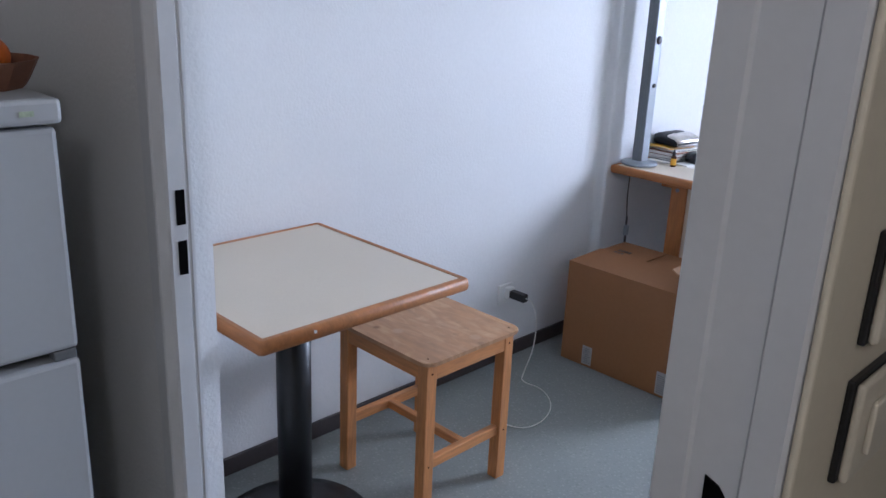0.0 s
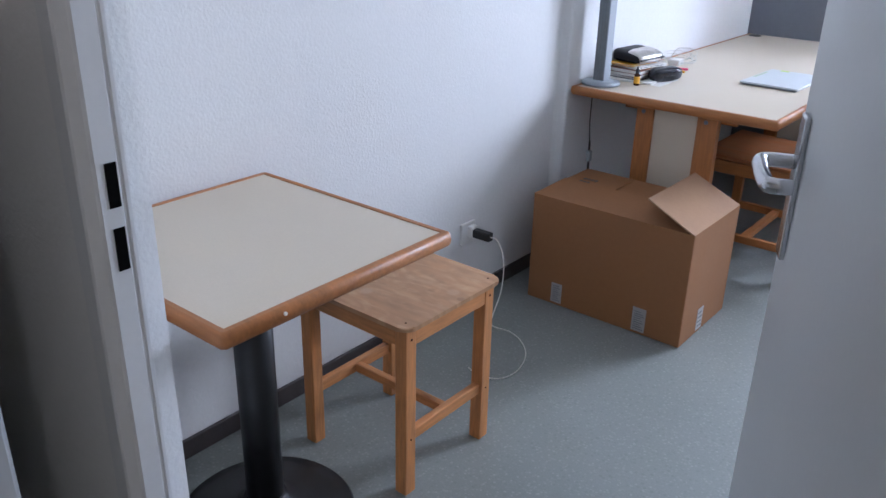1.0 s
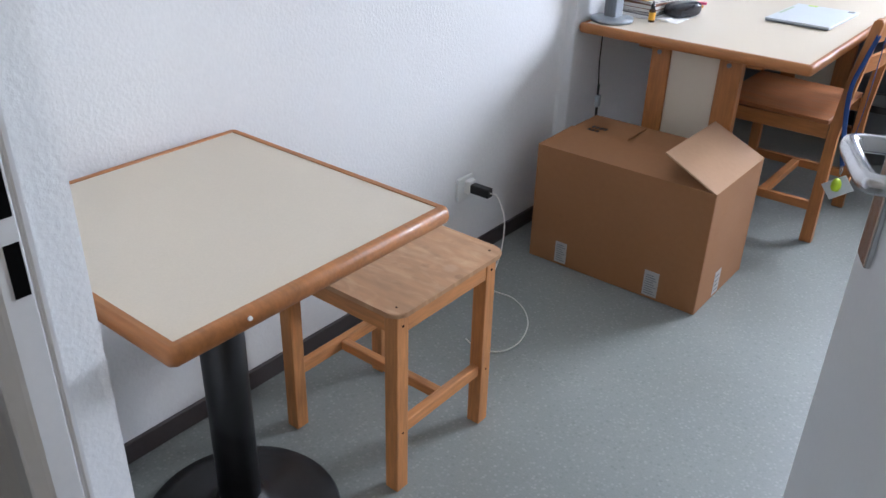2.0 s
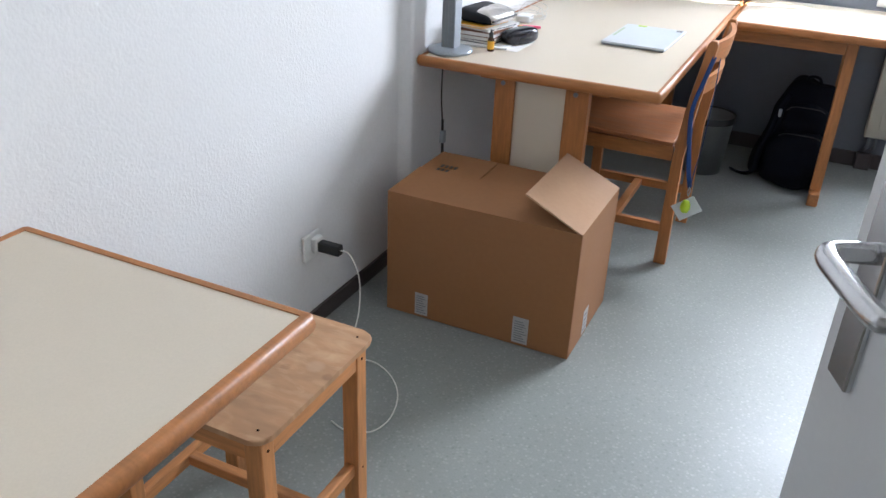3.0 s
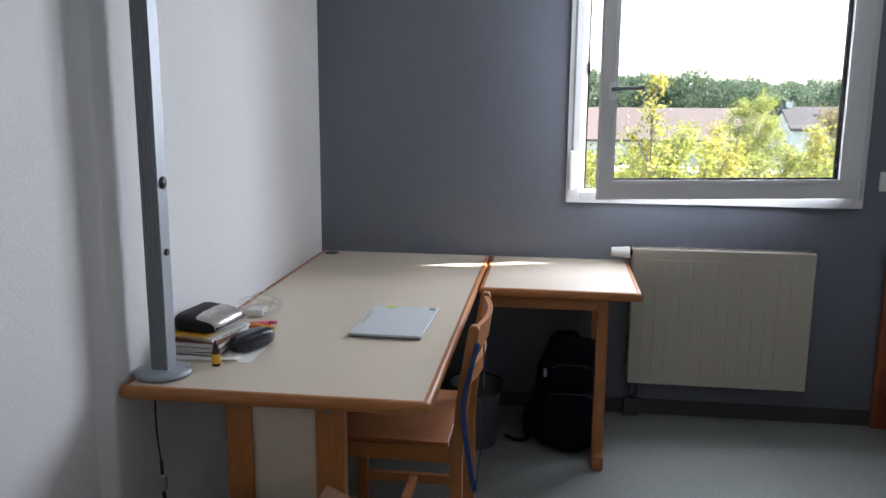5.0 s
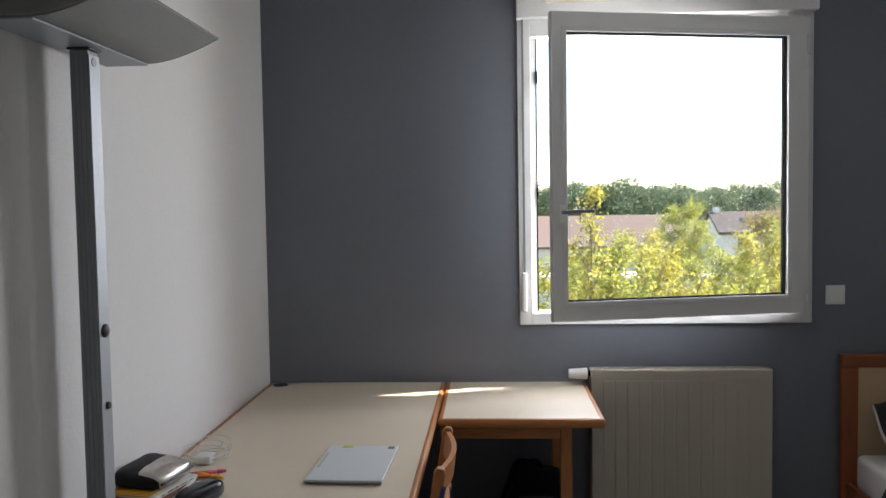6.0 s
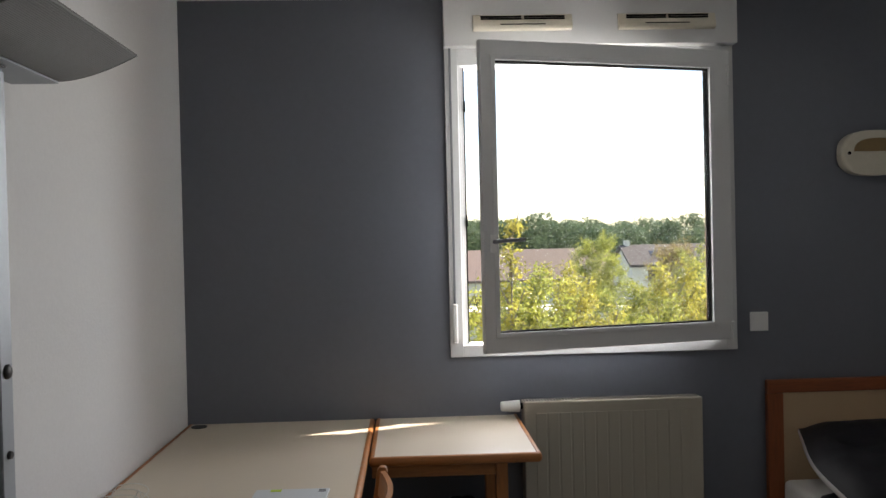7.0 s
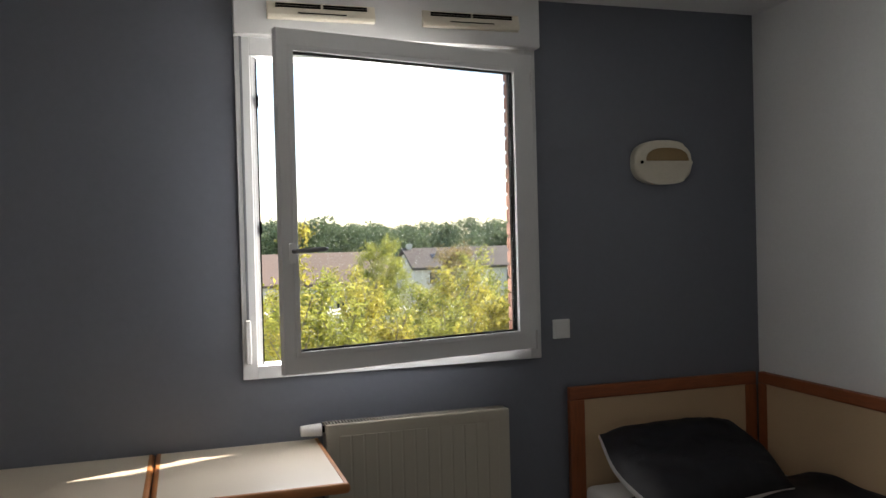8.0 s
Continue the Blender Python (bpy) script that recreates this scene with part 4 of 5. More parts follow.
# ---------------------------------------------------------------- radiator
rad = thing("radiator", (1.01, 5.88, 0.5), "cream enamel panel radiator under the window", "radiator")
RX0, RX1, RZ0, RZ1, RY = 0.612, 1.417, 0.185, 0.833, 5.85
bm = box(RX0, RY, RZ0, RX1, RY + 0.02, RZ1, 0.006)
part("front_panel", bm, M_RAD, rad)
n = 13
for k in range(n):
    x = RX0 + 0.05 + (RX1 - RX0 - 0.10) * (k + 0.5) / n
    part("flute", box(x - 0.0235, RY - 0.0032, RZ0 + 0.05, x + 0.0235, RY, RZ1 - 0.05, 0.003, 2), M_RAD, rad)
part("back_panel", box(RX0 + 0.01, RY + 0.07, RZ0 + 0.01, RX1 - 0.01, RY + 0.085, RZ1 - 0.02, 0.004), M_RAD, rad)
for x in (RX0 + 0.001, RX1 - 0.006):
    part("side_cover", box(x, RY + 0.02, RZ0 + 0.01, x + 0.005, RY + 0.09, RZ1 - 0.004), M_RAD, rad)
part("top_grille", boxes(*[(RX0 + 0.012 + k * 0.0135, RY + 0.022, RZ1 - 0.008, RX0 + 0.018 + k * 0.0135, RY + 0.088, RZ1 - 0.002) for k in range(58)]), M_RAD, rad, "slotted top grille")
part("valve_head", cyl((RX0 - 0.055, RY + 0.045, RZ1 - 0.025), 0.021, 0.027, 0.085, 24, 'X', 0.003), M_WHITEPL, rad, "white thermostatic valve head", smooth=False)
part("valve_collar", cyl((RX0 - 0.006, RY + 0.045, RZ1 - 0.025), 0.014, 0.014, 0.02, 20, 'X'), M_DARK, rad)
for x in (RX0 + 0.03, RX0 + 0.06):
    part("pipe", tube(smooth_path([(x, RY + 0.05, RZ0 + 0.02), (x, RY + 0.05, 0.13), (x - 0.015, RY + 0.09, 0.09), (x - 0.02, RY + 0.105, 0.08)], 5), 0.008, 10), M_SEAL, rad, smooth=True)
part("wall_valve", box(RX0 - 0.005, RY + 0.06, 0.0, RX0 + 0.065, YN - 0.013, 0.085, 0.006), M_SKIRT, rad)

# ---------------------------------------------------------------- window
SILL = 1.03
win = tagged(thing("window_1", (0.96, YN, 1.03)), "white PVC window with its sash standing ajar", "window", kind="structure")
FX0, FX1_, FZ0, FZ1 = 0.298, 1.617, 1.028, 2.42
FYI = YN - 0.022
part("frame_left", prism([(FX0, FYI), (FX0 + 0.058, FYI), (FX0 + 0.060, FYI + 0.014), (FX0 + 0.070, FYI + 0.016), (FX0 + 0.071, YN + 0.030), (FX0 + 0.085, YN + 0.032), (FX0 + 0.085, YN + 0.10), (FX0, YN + 0.10)], 'Z', FZ0, FZ1, 0.0015), M_PVC, win)
part("frame_right", box(FX1_ - 0.05, FYI, FZ0, FX1_, YN + 0.10, FZ1, 0.003), M_PVC, win)
part("frame_bottom", box(FX0 + 0.0585, FYI, FZ0, FX1_ - 0.05, YN + 0.098, FZ0 + 0.052, 0.002), M_PVC, win)
part("frame_top", box(FX0 + 0.0585, FYI, FZ1 - 0.075, FX1_ - 0.05, YN + 0.098, FZ1, 0.002), M_PVC, win)
part("frame_seal", boxes((FX0 + 0.085, YN + 0.03, FZ0 + 0.052, FX0 + 0.090, YN + 0.040, FZ1 - 0.075)), M_DARK, win, "dark rubber seal")
for z in (1.62, 2.14):
    part("keeper", box(FX0 + 0.085, YN + 0.0, z, FX0 + 0.092, YN + 0.03, z + 0.05, 0.001), M_DARK, win, "dark lock keeper")
part("shutter_box", box(FX0 - 0.003, 5.884, FZ1, FX1_ + 0.003, YN - 0.001, H - 0.001, 0.003), M_PVC, win, "white roller shutter box")
part("strap_guide", box(FX0 + 0.012, FYI - 0.02, 1.09, FX0 + 0.034, FYI - 0.0005, 1.27, 0.005), M_WHITEPL, win, "white shutter strap winder")
part("strap", box(FX0 + 0.018, FYI - 0.008, 1.27, FX0 + 0.028, FYI - 0.005, FZ1), M_SEAL, win, "grey shutter strap")

def ring(x0, z0, x1, z1, w0, w1, wz, y0, y1, bev=0.003):
    """A welded rectangular frame in the xz plane with eased edges; w0, w1: its stiles."""
    bm = bmesh.new()
    rows = []
    for y in (y0, y1):
        for a, b, c, d in ((x0, z0, x1, z1), (x0 + w0, z0 + wz, x1 - w1, z1 - wz)):
            rows.append([bm.verts.new(p) for p in ((a, y, b), (c, y, b), (c, y, d), (a, y, d))])
    for a, b in ((rows[0], rows[1]), (rows[1], rows[3]), (rows[3], rows[2]), (rows[2], rows[0])):
        for k in range(4):
            bm.faces.new((a[k], a[(k + 1) % 4], b[(k + 1) % 4], b[k]))
    sides = [bm.edges.get((q[k], q[(k + 1) % 4])) for q in rows for k in range(4)]
    bmesh.ops.recalc_face_normals(bm, faces=bm.faces)
    return bevel(bm, bev, 2, sides)


SW, SANG = 1.18, 13.0
S0, S1 = 0.102, 0.064         # hinge stile and handle stile
sash = part("sash", ring(0, 1.082, SW, 2.388, S0, S1, 0.084, -0.012, 0.035), M_PVC, win, "white sash ajar")


def swing(ob):
    ob.data.transform(Matrix.Translation(Vector((1.572, FYI - 0.012, 0)) - Vector((0.96, YN, 1.03))) @ Matrix.Rotation(radians(180 + SANG), 4, 'Z') @ Matrix.Translation(Vector((0.96, YN, 1.03))))
    return ob


swing(sash)


def sash_part(name, bm, material, label="", smooth=False):
    return swing(part(name, bm, material, sash, label, smooth))


g = 0.005
z0, z1 = 1.166, 2.304
gasket = []
for y0, y1 in ((-0.008, 0.0075), (0.0165, 0.024)):
    gasket += [(S0, y0, z0, S0 + g, y1, z1), (SW - S1 - g, y0, z0, SW - S1, y1, z1), (S0 + g, y0, z0, SW - S1 - g, y1, z0 + g), (S0 + g, y0, z1 - g, SW - S1 - g, y1, z1)]
sash_part("gasket", boxes(*gasket), M_DARK, "dark glazing gasket")
sash_part("glazing_bead", ring(S0 - 0.02, z0 - 0.02, SW - S1 + 0.02, z1 + 0.02, 0.02, 0.02, 0.02, 0.0355, 0.041, 0.002), M_PVC)
pane = sash_part("pane", box(S0 + 0.001, 0.008, z0 + 0.001, SW - S1 - 0.001, 0.016, z1 - 0.001), M_GLASS, "clear glass pane")
pane.visible_shadow = False
hz = 1.548
sash_part("handle_rose", box(SW - 0.052, 0.041, hz - 0.045, SW - 0.025, 0.048, hz + 0.03, 0.003), M_WHITEPL, "white handle rose")
sash_part("handle", tube(smooth_path([(SW - 0.042, 0.043, hz), (SW - 0.042, 0.075, hz), (SW - 0.055, 0.082, hz + 0.002), (SW - 0.10, 0.082, hz + 0.004), (SW - 0.165, 0.08, hz + 0.006)], 6), 0.0085, 12), M_SEAL, "grey window handle", True)
for z in (2.27, 1.12):
    sash_part("hinge", cyl((0.006, 0.042, z), 0.008, 0.008, 0.085, 14), M_PVC, "white hinge cover")


def vent(x0, x1):
    v = thing("window_vent", ((x0 + x1) / 2, 5.884, 2.52), "cream slotted air vent on the shutter box", "vent", "window vents")
    part("body", prism([(5.884, 2.555), (5.872, 2.552), (5.858, 2.498), (5.862, 2.486), (5.884, 2.481)], 'X', x0, x1, 0.003), M_CREAMPL, v)
    xm = (x0 + x1) / 2
    for a, b in ((x0 + 0.035, xm - 0.006), (xm + 0.006, x1 - 0.035)):
        for z in (2.529, 2.539):
            part("slot", box(a, 5.862, z, b, 5.872, z + 0.006), M_DARK, v, "dark slot")
    part("lever_slot", box(xm - 0.10, 5.857, 2.505, xm + 0.10, 5.864, 2.509), M_DARK, v, "dark slot")


vent(0.425, 0.868)
vent(1.075, 1.515)

switch = thing("light_switch", (1.724, YN, 1.15), "white light switch on the grey wall", "light switch")
part("plate", box(1.683, YN - 0.009, 1.108, 1.768, YN, 1.196, 0.003), M_WHITEPL, switch)
part("rocker", box(1.695, YN - 0.013, 1.12, 1.756, YN - 0.009, 1.184, 0.002), M_WHITEPL, switch)

wl = thing("wall_lamp", (2.262, YN, 1.915), "oval cream bulkhead wall lamp with an amber lens", "wall lamp")


def oval(cx, cz, hx, hz_, y0, y1, n=40, power=2.6, zcut=None):
    pts = []
    for k in range(n):
        a = 2 * math.pi * k / n
        c, s_ = math.cos(a), math.sin(a)
        x = cx + hx * math.copysign(abs(c) ** (2 / power), c)
        z = cz + hz_ * math.copysign(abs(s_) ** (2 / power), s_)
        pts.append((x, max(z, zcut) if zcut is not None else z))
    return prism(pts, 'Y', y1, y0, 0.0)


bm = oval(2.262, 1.915, 0.156, 0.104, YN, YN - 0.05)
bevel(bm, 0.018, 3, [e for e in bm.edges if all(v.co.y < YN - 0.04 for v in e.verts)])
part("body", bm, M_CREAMPL, wl)
part("lens", oval(2.277, 1.918, 0.115, 0.065, YN - 0.03, YN - 0.054, zcut=1.922), M_WARMGLASS, wl, "amber ribbed lens")
part("screw", cyl((2.14, YN - 0.0515, 1.915), 0.008, 0.008, 0.004, 14, 'Y'), M_DARK, wl)

# ---------------------------------------------------------------- bed
bed = thing("bed", (2.27, 4.95, 0), "single bed with dark red beech and beige panelled headboard", "bed")
HX0, HX1, HZT = 1.742, 2.758, 0.885
hy0, hy1 = 5.915, 5.947
head = part("headboard", box(HX0 + 0.072, hy0 + 0.008, 0.2, HX1 - 0.06, hy1 - 0.008, HZT - 0.058), M_PANEL, bed, "cream headboard panel")
part("top_rail", box(HX0, hy0, HZT - 0.06, HX1, hy1, HZT, 0.006), M_BEDX, head)
part("post", box(HX0, hy0, 0, HX0 + 0.074, hy1, HZT - 0.0605, 0.004), M_BEDZ, head)
part("post", box(HX1 - 0.062, hy0, 0, HX1, hy1, HZT - 0.0605, 0.004), M_BEDZ, head)
side_b = part("side_board", box(2.768, 4.0, 0.2, 2.79, 5.86, HZT - 0.055), M_PANEL, bed, "cream panel along the wall")
part("top_rail", box(2.762, 3.95, HZT - 0.056, 2.796, 5.912, HZT, 0.006), M_BEDY, side_b)
part("post", box(2.762, 5.855, 0, 2.796, 5.912, HZT - 0.0565, 0.004), M_BEDZ, side_b)
part("post", box(2.762, 3.95, 0, 2.796, 4.0, HZT - 0.0565, 0.004), M_BEDZ, side_b)
part("side_rail", box(HX0 + 0.02, 3.95, 0.20, HX0 + 0.045, 5.914, 0.30, 0.004), M_BEDY, bed)
part("foot_rail", box(HX0 + 0.02, 3.92, 0.0, HX1, 3.945, 0.5, 0.004), M_BEDX, bed)
part("bed_base", box(HX0 + 0.05, 3.96, 0.22, 2.755, 5.91, 0.27), M_BEDY, bed)
mattress = tagged(part("mattress", box(1.80, 3.96, 0.272, 2.757, 5.908, 0.435, 0.03, 4), M_WHITECLOTH, smooth=True), "mattress with a white fitted sheet", "mattress")


def cloth(fn, nu, nv, thick, material, name, label, category):
    bm = bmesh.new()
    vs = [[bm.verts.new(fn(i / nu, j / nv)) for j in range(nv + 1)] for i in range(nu + 1)]
    for i in range(nu):
        for j in range(nv):
            bm.faces.new((vs[i][j], vs[i + 1][j], vs[i + 1][j + 1], vs[i][j + 1]))
    bmesh.ops.recalc_face_normals(bm, faces=bm.faces)
    bmesh.ops.solidify(bm, geom=bm.faces, thickness=thick)
    return tagged(part(name, bm, material, smooth=True), label, category)


def duvet(u, v):
    x = 1.77 + 0.975 * u
    y = 3.97 + 1.63 * v + 0.05 * math.sin(u * 5)
    z = 0.462 + 0.03 * noise.noise(Vector((x * 4, y * 4, 1))) + 0.035 * u
    if u < 0.06:
        z -= 0.12 * (1 - u / 0.06)
    return Vector((x, y, z))


cloth(duvet, 44, 70, 0.02, M_BLACKCLOTH, "duvet", "black cotton duvet spread on the bed", "duvet")

pil = thing("pillow", (2.2, 5.66, 0.5), "plump black pillow with a pale underside", "pillow", local=True)


def pillow_half(sign):
    bm = bmesh.new()
    n = 28
    vs = []
    for i in range(n + 1):
        row = []
        for j in range(n + 1):
            u, v = 2 * i / n - 1, 2 * j / n - 1
            rim = i in (0, n) or j in (0, n)
            puff = max(0.0, 1 - abs(u) ** 3.6) ** 0.6 * max(0.0, 1 - abs(v) ** 3.6) ** 0.6
            k = 1.0 if rim or sign > 0 else 1.073       # the pale underside bulges past the seam
            x = 0.362 * u * k * (1 - 0.035 * v * v) * (0.96 + 0.04 * math.cos(3 * v))
            y = 0.29 * v * k * (1 - 0.035 * u * u) * (0.96 + 0.04 * math.cos(3 * u + 1))
            fold = 0.020 * noise.noise(Vector((u * 2.2, v * 2.2, sign))) + 0.014 * noise.noise(Vector((u * 6 + v * 3, v * 4, 3))) + 0.010 * noise.noise(Vector((u * 3 - v * 9, v * 5 + u * 8, 7)))
            z = 0.078 * puff + fold * puff if sign > 0 else (0.0 if rim else -0.008 - 0.05 * puff)
            row.append(bm.verts.new((x, y, z)))
        vs.append(row)
    for i in range(n):
        for j in range(n):
            bm.faces.new((vs[i][j], vs[i + 1][j], vs[i + 1][j + 1], vs[i][j + 1]))
    return bm


part("top_cover", pillow_half(1), M_BLACKCLOTH, pil, smooth=True)
part("under_cover", pillow_half(-1), M_WHITECLOTH, pil, "pale grey underside", smooth=True)
pil.matrix_world = Matrix.Translation((2.165, 5.592, 0.590)) @ Matrix.Rotation(radians(-3), 4, 'Z') @ Matrix.Rotation(radians(-2), 4, 'Y') @ Matrix.Rotation(radians(21), 4, 'X')

# ---------------------------------------------------------------- basket on the fridge
bas = thing("fruit_basket", (-0.375, 1.375, 1.296), "dark brown card basket holding oranges on the fridge", "basket")
bm = lathe([(0, 0), (0.096, 0), (0.104, 0.012), (0.118, 0.040), (0.120, 0.044), (0.115, 0.044), (0.10, 0.012), (0.09, 0.006), (0, 0.006)], (-0.375, 1.375, 1.296), 14)
part("bowl", bm, M_BROWNWOVEN, bas)
for x, y, lift in ((-0.335, 1.385, 0.0), (-0.40, 1.425, 0.0), (-0.415, 1.345, 0.0), (-0.375, 1.395, 0.036)):
    orange = thing("orange", (x, y, 1.303 + lift), "ripe orange in the basket", "orange", "oranges")
    part("fruit", soft_block((x, y, 1.338 + lift), (0.078, 0.078, 0.072), 2.0, 0.002, 2), M_ORANGE, orange, smooth=True)

# ---------------------------------------------------------------- outside
GZ = -7.45
M_GRASS = mat("dry_lawn", (0.09, 0.11, 0.035), 0.9, vary=0.35, scale=0.15, fine=3.0)


def leaf_material(name, rgb, vary, spread, glow):
    m = mat(name, rgb, 0.55, vary=vary, scale=0.6, fine=6, island=True, spread=spread)
    nt = m.node_tree
    bsdf = nt.nodes["Principled BSDF"]
    src = bsdf.inputs["Base Color"].links[0].from_socket
    tr = nt.nodes.new("ShaderNodeBsdfTranslucent")
    mx = nt.nodes.new("ShaderNodeMixShader")
    mx.inputs[0].default_value = glow
    nt.links.new(src, tr.inputs["Color"])
    nt.links.new(bsdf.outputs[0], mx.inputs[1])
    nt.links.new(tr.outputs[0], mx.inputs[2])
    nt.links.new(mx.outputs[0], nt.nodes["Material Output"].inputs["Surface"])
    return m


M_LEAF = leaf_material("yellow_green_leaves", (0.39, 0.40, 0.10), 0.75, 0.17, 0.5)
M_LEAFR = leaf_material("russet_leaves", (0.28, 0.23, 0.11), 0.4, 0.12, 0.5)
M_LEAFG = leaf_material("green_leaves", (0.31, 0.355, 0.09), 0.75, 0.14, 0.5)
M_LEAFD = leaf_material("dark_green_leaves", (0.12, 0.168, 0.09), 0.65, 0.06, 0.35)
M_BARK = mat("grey_brown_bark", (0.28, 0.245, 0.19), 0.9, vary=0.3, scale=5, bump=0.3, bump_scale=30)
M_ROOFB = mat("grey_brown_roof_tiles", (0.075, 0.060, 0.054), 0.85, vary=0.15, scale=0.6, fine=6)
M_ROOF = mat("faded_clay_roof_tiles", (0.165, 0.118, 0.092), 0.85, vary=0.15, scale=0.6, fine=6)
M_RENDER = mat("cream_house_render", (0.62, 0.58, 0.50), 0.9, vary=0.05, scale=0.4)
M_PALEROOF = mat("pale_flat_roofing", (0.62, 0.60, 0.57), 0.8, vary=0.1, scale=0.4)
M_DARKGLASS = mat("dark_window_glass", (0.03, 0.035, 0.045), 0.15, vary=0.1)
M_BRICK = mat("red_brown_brick", (0.22, 0.10, 0.065), 0.85, vary=0.2, scale=8, per_object=0.8)
M_STREET = mat("grey_asphalt", (0.06, 0.06, 0.06), 0.9, vary=0.15, scale=0.5, fine=8)

structure("ground", box(-900, 7.5, GZ - 0.5, 900, 1500, GZ), M_GRASS, "dry green lawns below the window", "ground")
structure("road", box(-200, 58, GZ + 0.004, 200, 64, GZ + 0.03), M_STREET, "grey asphalt street between the gardens", "road")
# the building's outer skin, with a brick reveal round the window
bm = boxes((-6, YN + 0.145, GZ, WX0 - 0.03, 6.33, 6), (WX1 + 0.03, YN + 0.145, GZ, 7, 6.335, 6), (WX0 - 0.03, YN + 0.145, GZ, WX1 + 0.03, 6.33, WZ0 - 0.03), (WX0 - 0.03, YN + 0.145, 2.46, WX1 + 0.03, YN + 0.16, 6))
outer_wall = structure("wall_outer", bm, M_BRICK, "outer brick wall of the building", "wall")


def leaf_quads(p, a, size, rnd):
    """Folded leaves at points p, each pointing along a."""
    count = len(p)
    a = a / np.linalg.norm(a, axis=1)[:, None]
    b = np.cross(a, rnd.normal(size=(count, 3)))
    b /= np.linalg.norm(b, axis=1)[:, None]
    s = size * rnd.uniform(0.55, 1.3, count)[:, None]
    n = np.cross(a, b) * s * 0.22
    v = np.stack([p - a * s, p - b * s * 0.52 + n, p + a * s, p + b * s * 0.52 + n], 1).reshape(-1, 3)
    k = np.arange(count) * 4
    f = np.concatenate([np.stack([k, k + 1, k + 2], 1), np.stack([k, k + 2, k + 3], 1)])
    me = bpy.data.meshes.new("leaves")
    me.from_pydata(v.tolist(), [], f.tolist())
    return me


def leaf_mesh(centers, radii, count, size, seed, squash=0.8, inner=0.55, outer=1.08):
    rnd = np.random.RandomState(seed)
    cs, rs = np.array(centers), np.array(radii)
    w = rs ** 2 / (rs ** 2).sum()
    idx = rnd.choice(len(rs), count, p=w)
    d = rnd.normal(size=(count, 3))
    d /= np.linalg.norm(d, axis=1)[:, None]
    p = cs[idx] + d * (rs[idx] * rnd.uniform(inner, outer, count))[:, None] * np.array([1, 1, squash])
    return leaf_quads(p, rnd.normal(size=(count, 3)), size, rnd)


def tree(x, y, top, spread, depth, seed, leaves, size, foliage, label, limbs=16):
    """top: height of the crown's tip in the room's z; depth: how far down the crown reaches."""
    rnd = random.Random(seed)
    height = top - GZ
    t = thing("tree", (x, y, GZ), label, "tree", "garden trees", local=True)
    bm = tube(smooth_path([(0, 0, 0), (0.1, 0.05, height * 0.25), (-0.05, 0.1, height * 0.5), (0.03, 0, height * 0.9)], 5), [0.10 - 0.09 * k / 15 for k in range(16)], 8)
    starts, ends = [], []
    for k in range(limbs):
        a = 2.4 * k + rnd.uniform(-0.5, 0.5)
        q = ((k + rnd.random()) / limbs) ** 1.1
        zt = height - 0.12 - depth * q
        L = spread * rnd.uniform(0.55, 1.1) * (0.25 + 0.75 * math.sin(math.pi * min(0.98, 0.08 + 0.75 * q)))
        z0 = zt - L * rnd.uniform(0.8, 1.5) - 0.2
        tip = Vector((math.cos(a) * L, math.sin(a) * L, zt))
        mid = Vector((tip.x * 0.55, tip.y * 0.55, z0 + (zt - z0) * 0.5))
        run = smooth_path([(0, 0, z0), mid, tip], 4)
        merge(bm, tube(run, [0.021 - 0.017 * j / 8 for j in range(9)], 5))
        # side shoots along the limb carry the leaves
        for j in range(9):
            u = 0.35 + 0.65 * (j + rnd.random()) / 9
            p0 = run[min(8, int(u * 8))]
            d = Vector((tip.x, tip.y, 0)).normalized() * rnd.uniform(-0.3, 0.8) + Vector((rnd.uniform(-1, 1), rnd.uniform(-1, 1), rnd.uniform(-0.1, 1.1)))
            p1 = p0 + d.normalized() * spread * rnd.uniform(0.22, 0.52)
            starts.append(tuple(p0))
            ends.append(tuple(p1))
            if j % 2 == 0:
                merge(bm, tube([p0, p0.lerp(p1, 0.5) + Vector((0, 0, 0.02)), p1], [0.008, 0.006, 0.003], 4))
        if k % 2 == 0:
            e = tip + Vector((rnd.uniform(-.2, .2), rnd.uniform(-.2, .2), rnd.uniform(0.25, 0.6))) * min(1.2, spread)
            merge(bm, tube([mid, tip * 0.9 + e * 0.1, e], [0.011, 0.008, 0.004], 5))
    part("trunk", bm, M_BARK, t)
    nr = np.random.RandomState(seed)
    starts, ends = np.array(starts), np.array(ends)
    weight = nr.uniform(0.05, 1.0, len(starts)) ** 2.2
    idx = nr.choice(len(starts), leaves, p=weight / weight.sum())
    u = nr.uniform(0.1, 1.08, leaves)[:, None]
    way = ends[idx] - starts[idx]
    p = starts[idx] + way * u + nr.normal(size=(leaves, 3)) * (0.045 + 0.06 * spread)
    aim = way / np.linalg.norm(way, axis=1)[:, None] + nr.normal(size=(leaves, 3)) * 0.8 - np.array([0, 0, 0.5])
    me = leaf_quads(p, aim, size, nr)
    me.materials.append(foliage)
    crown = new("crown", me)
    crown.parent = t
    return t


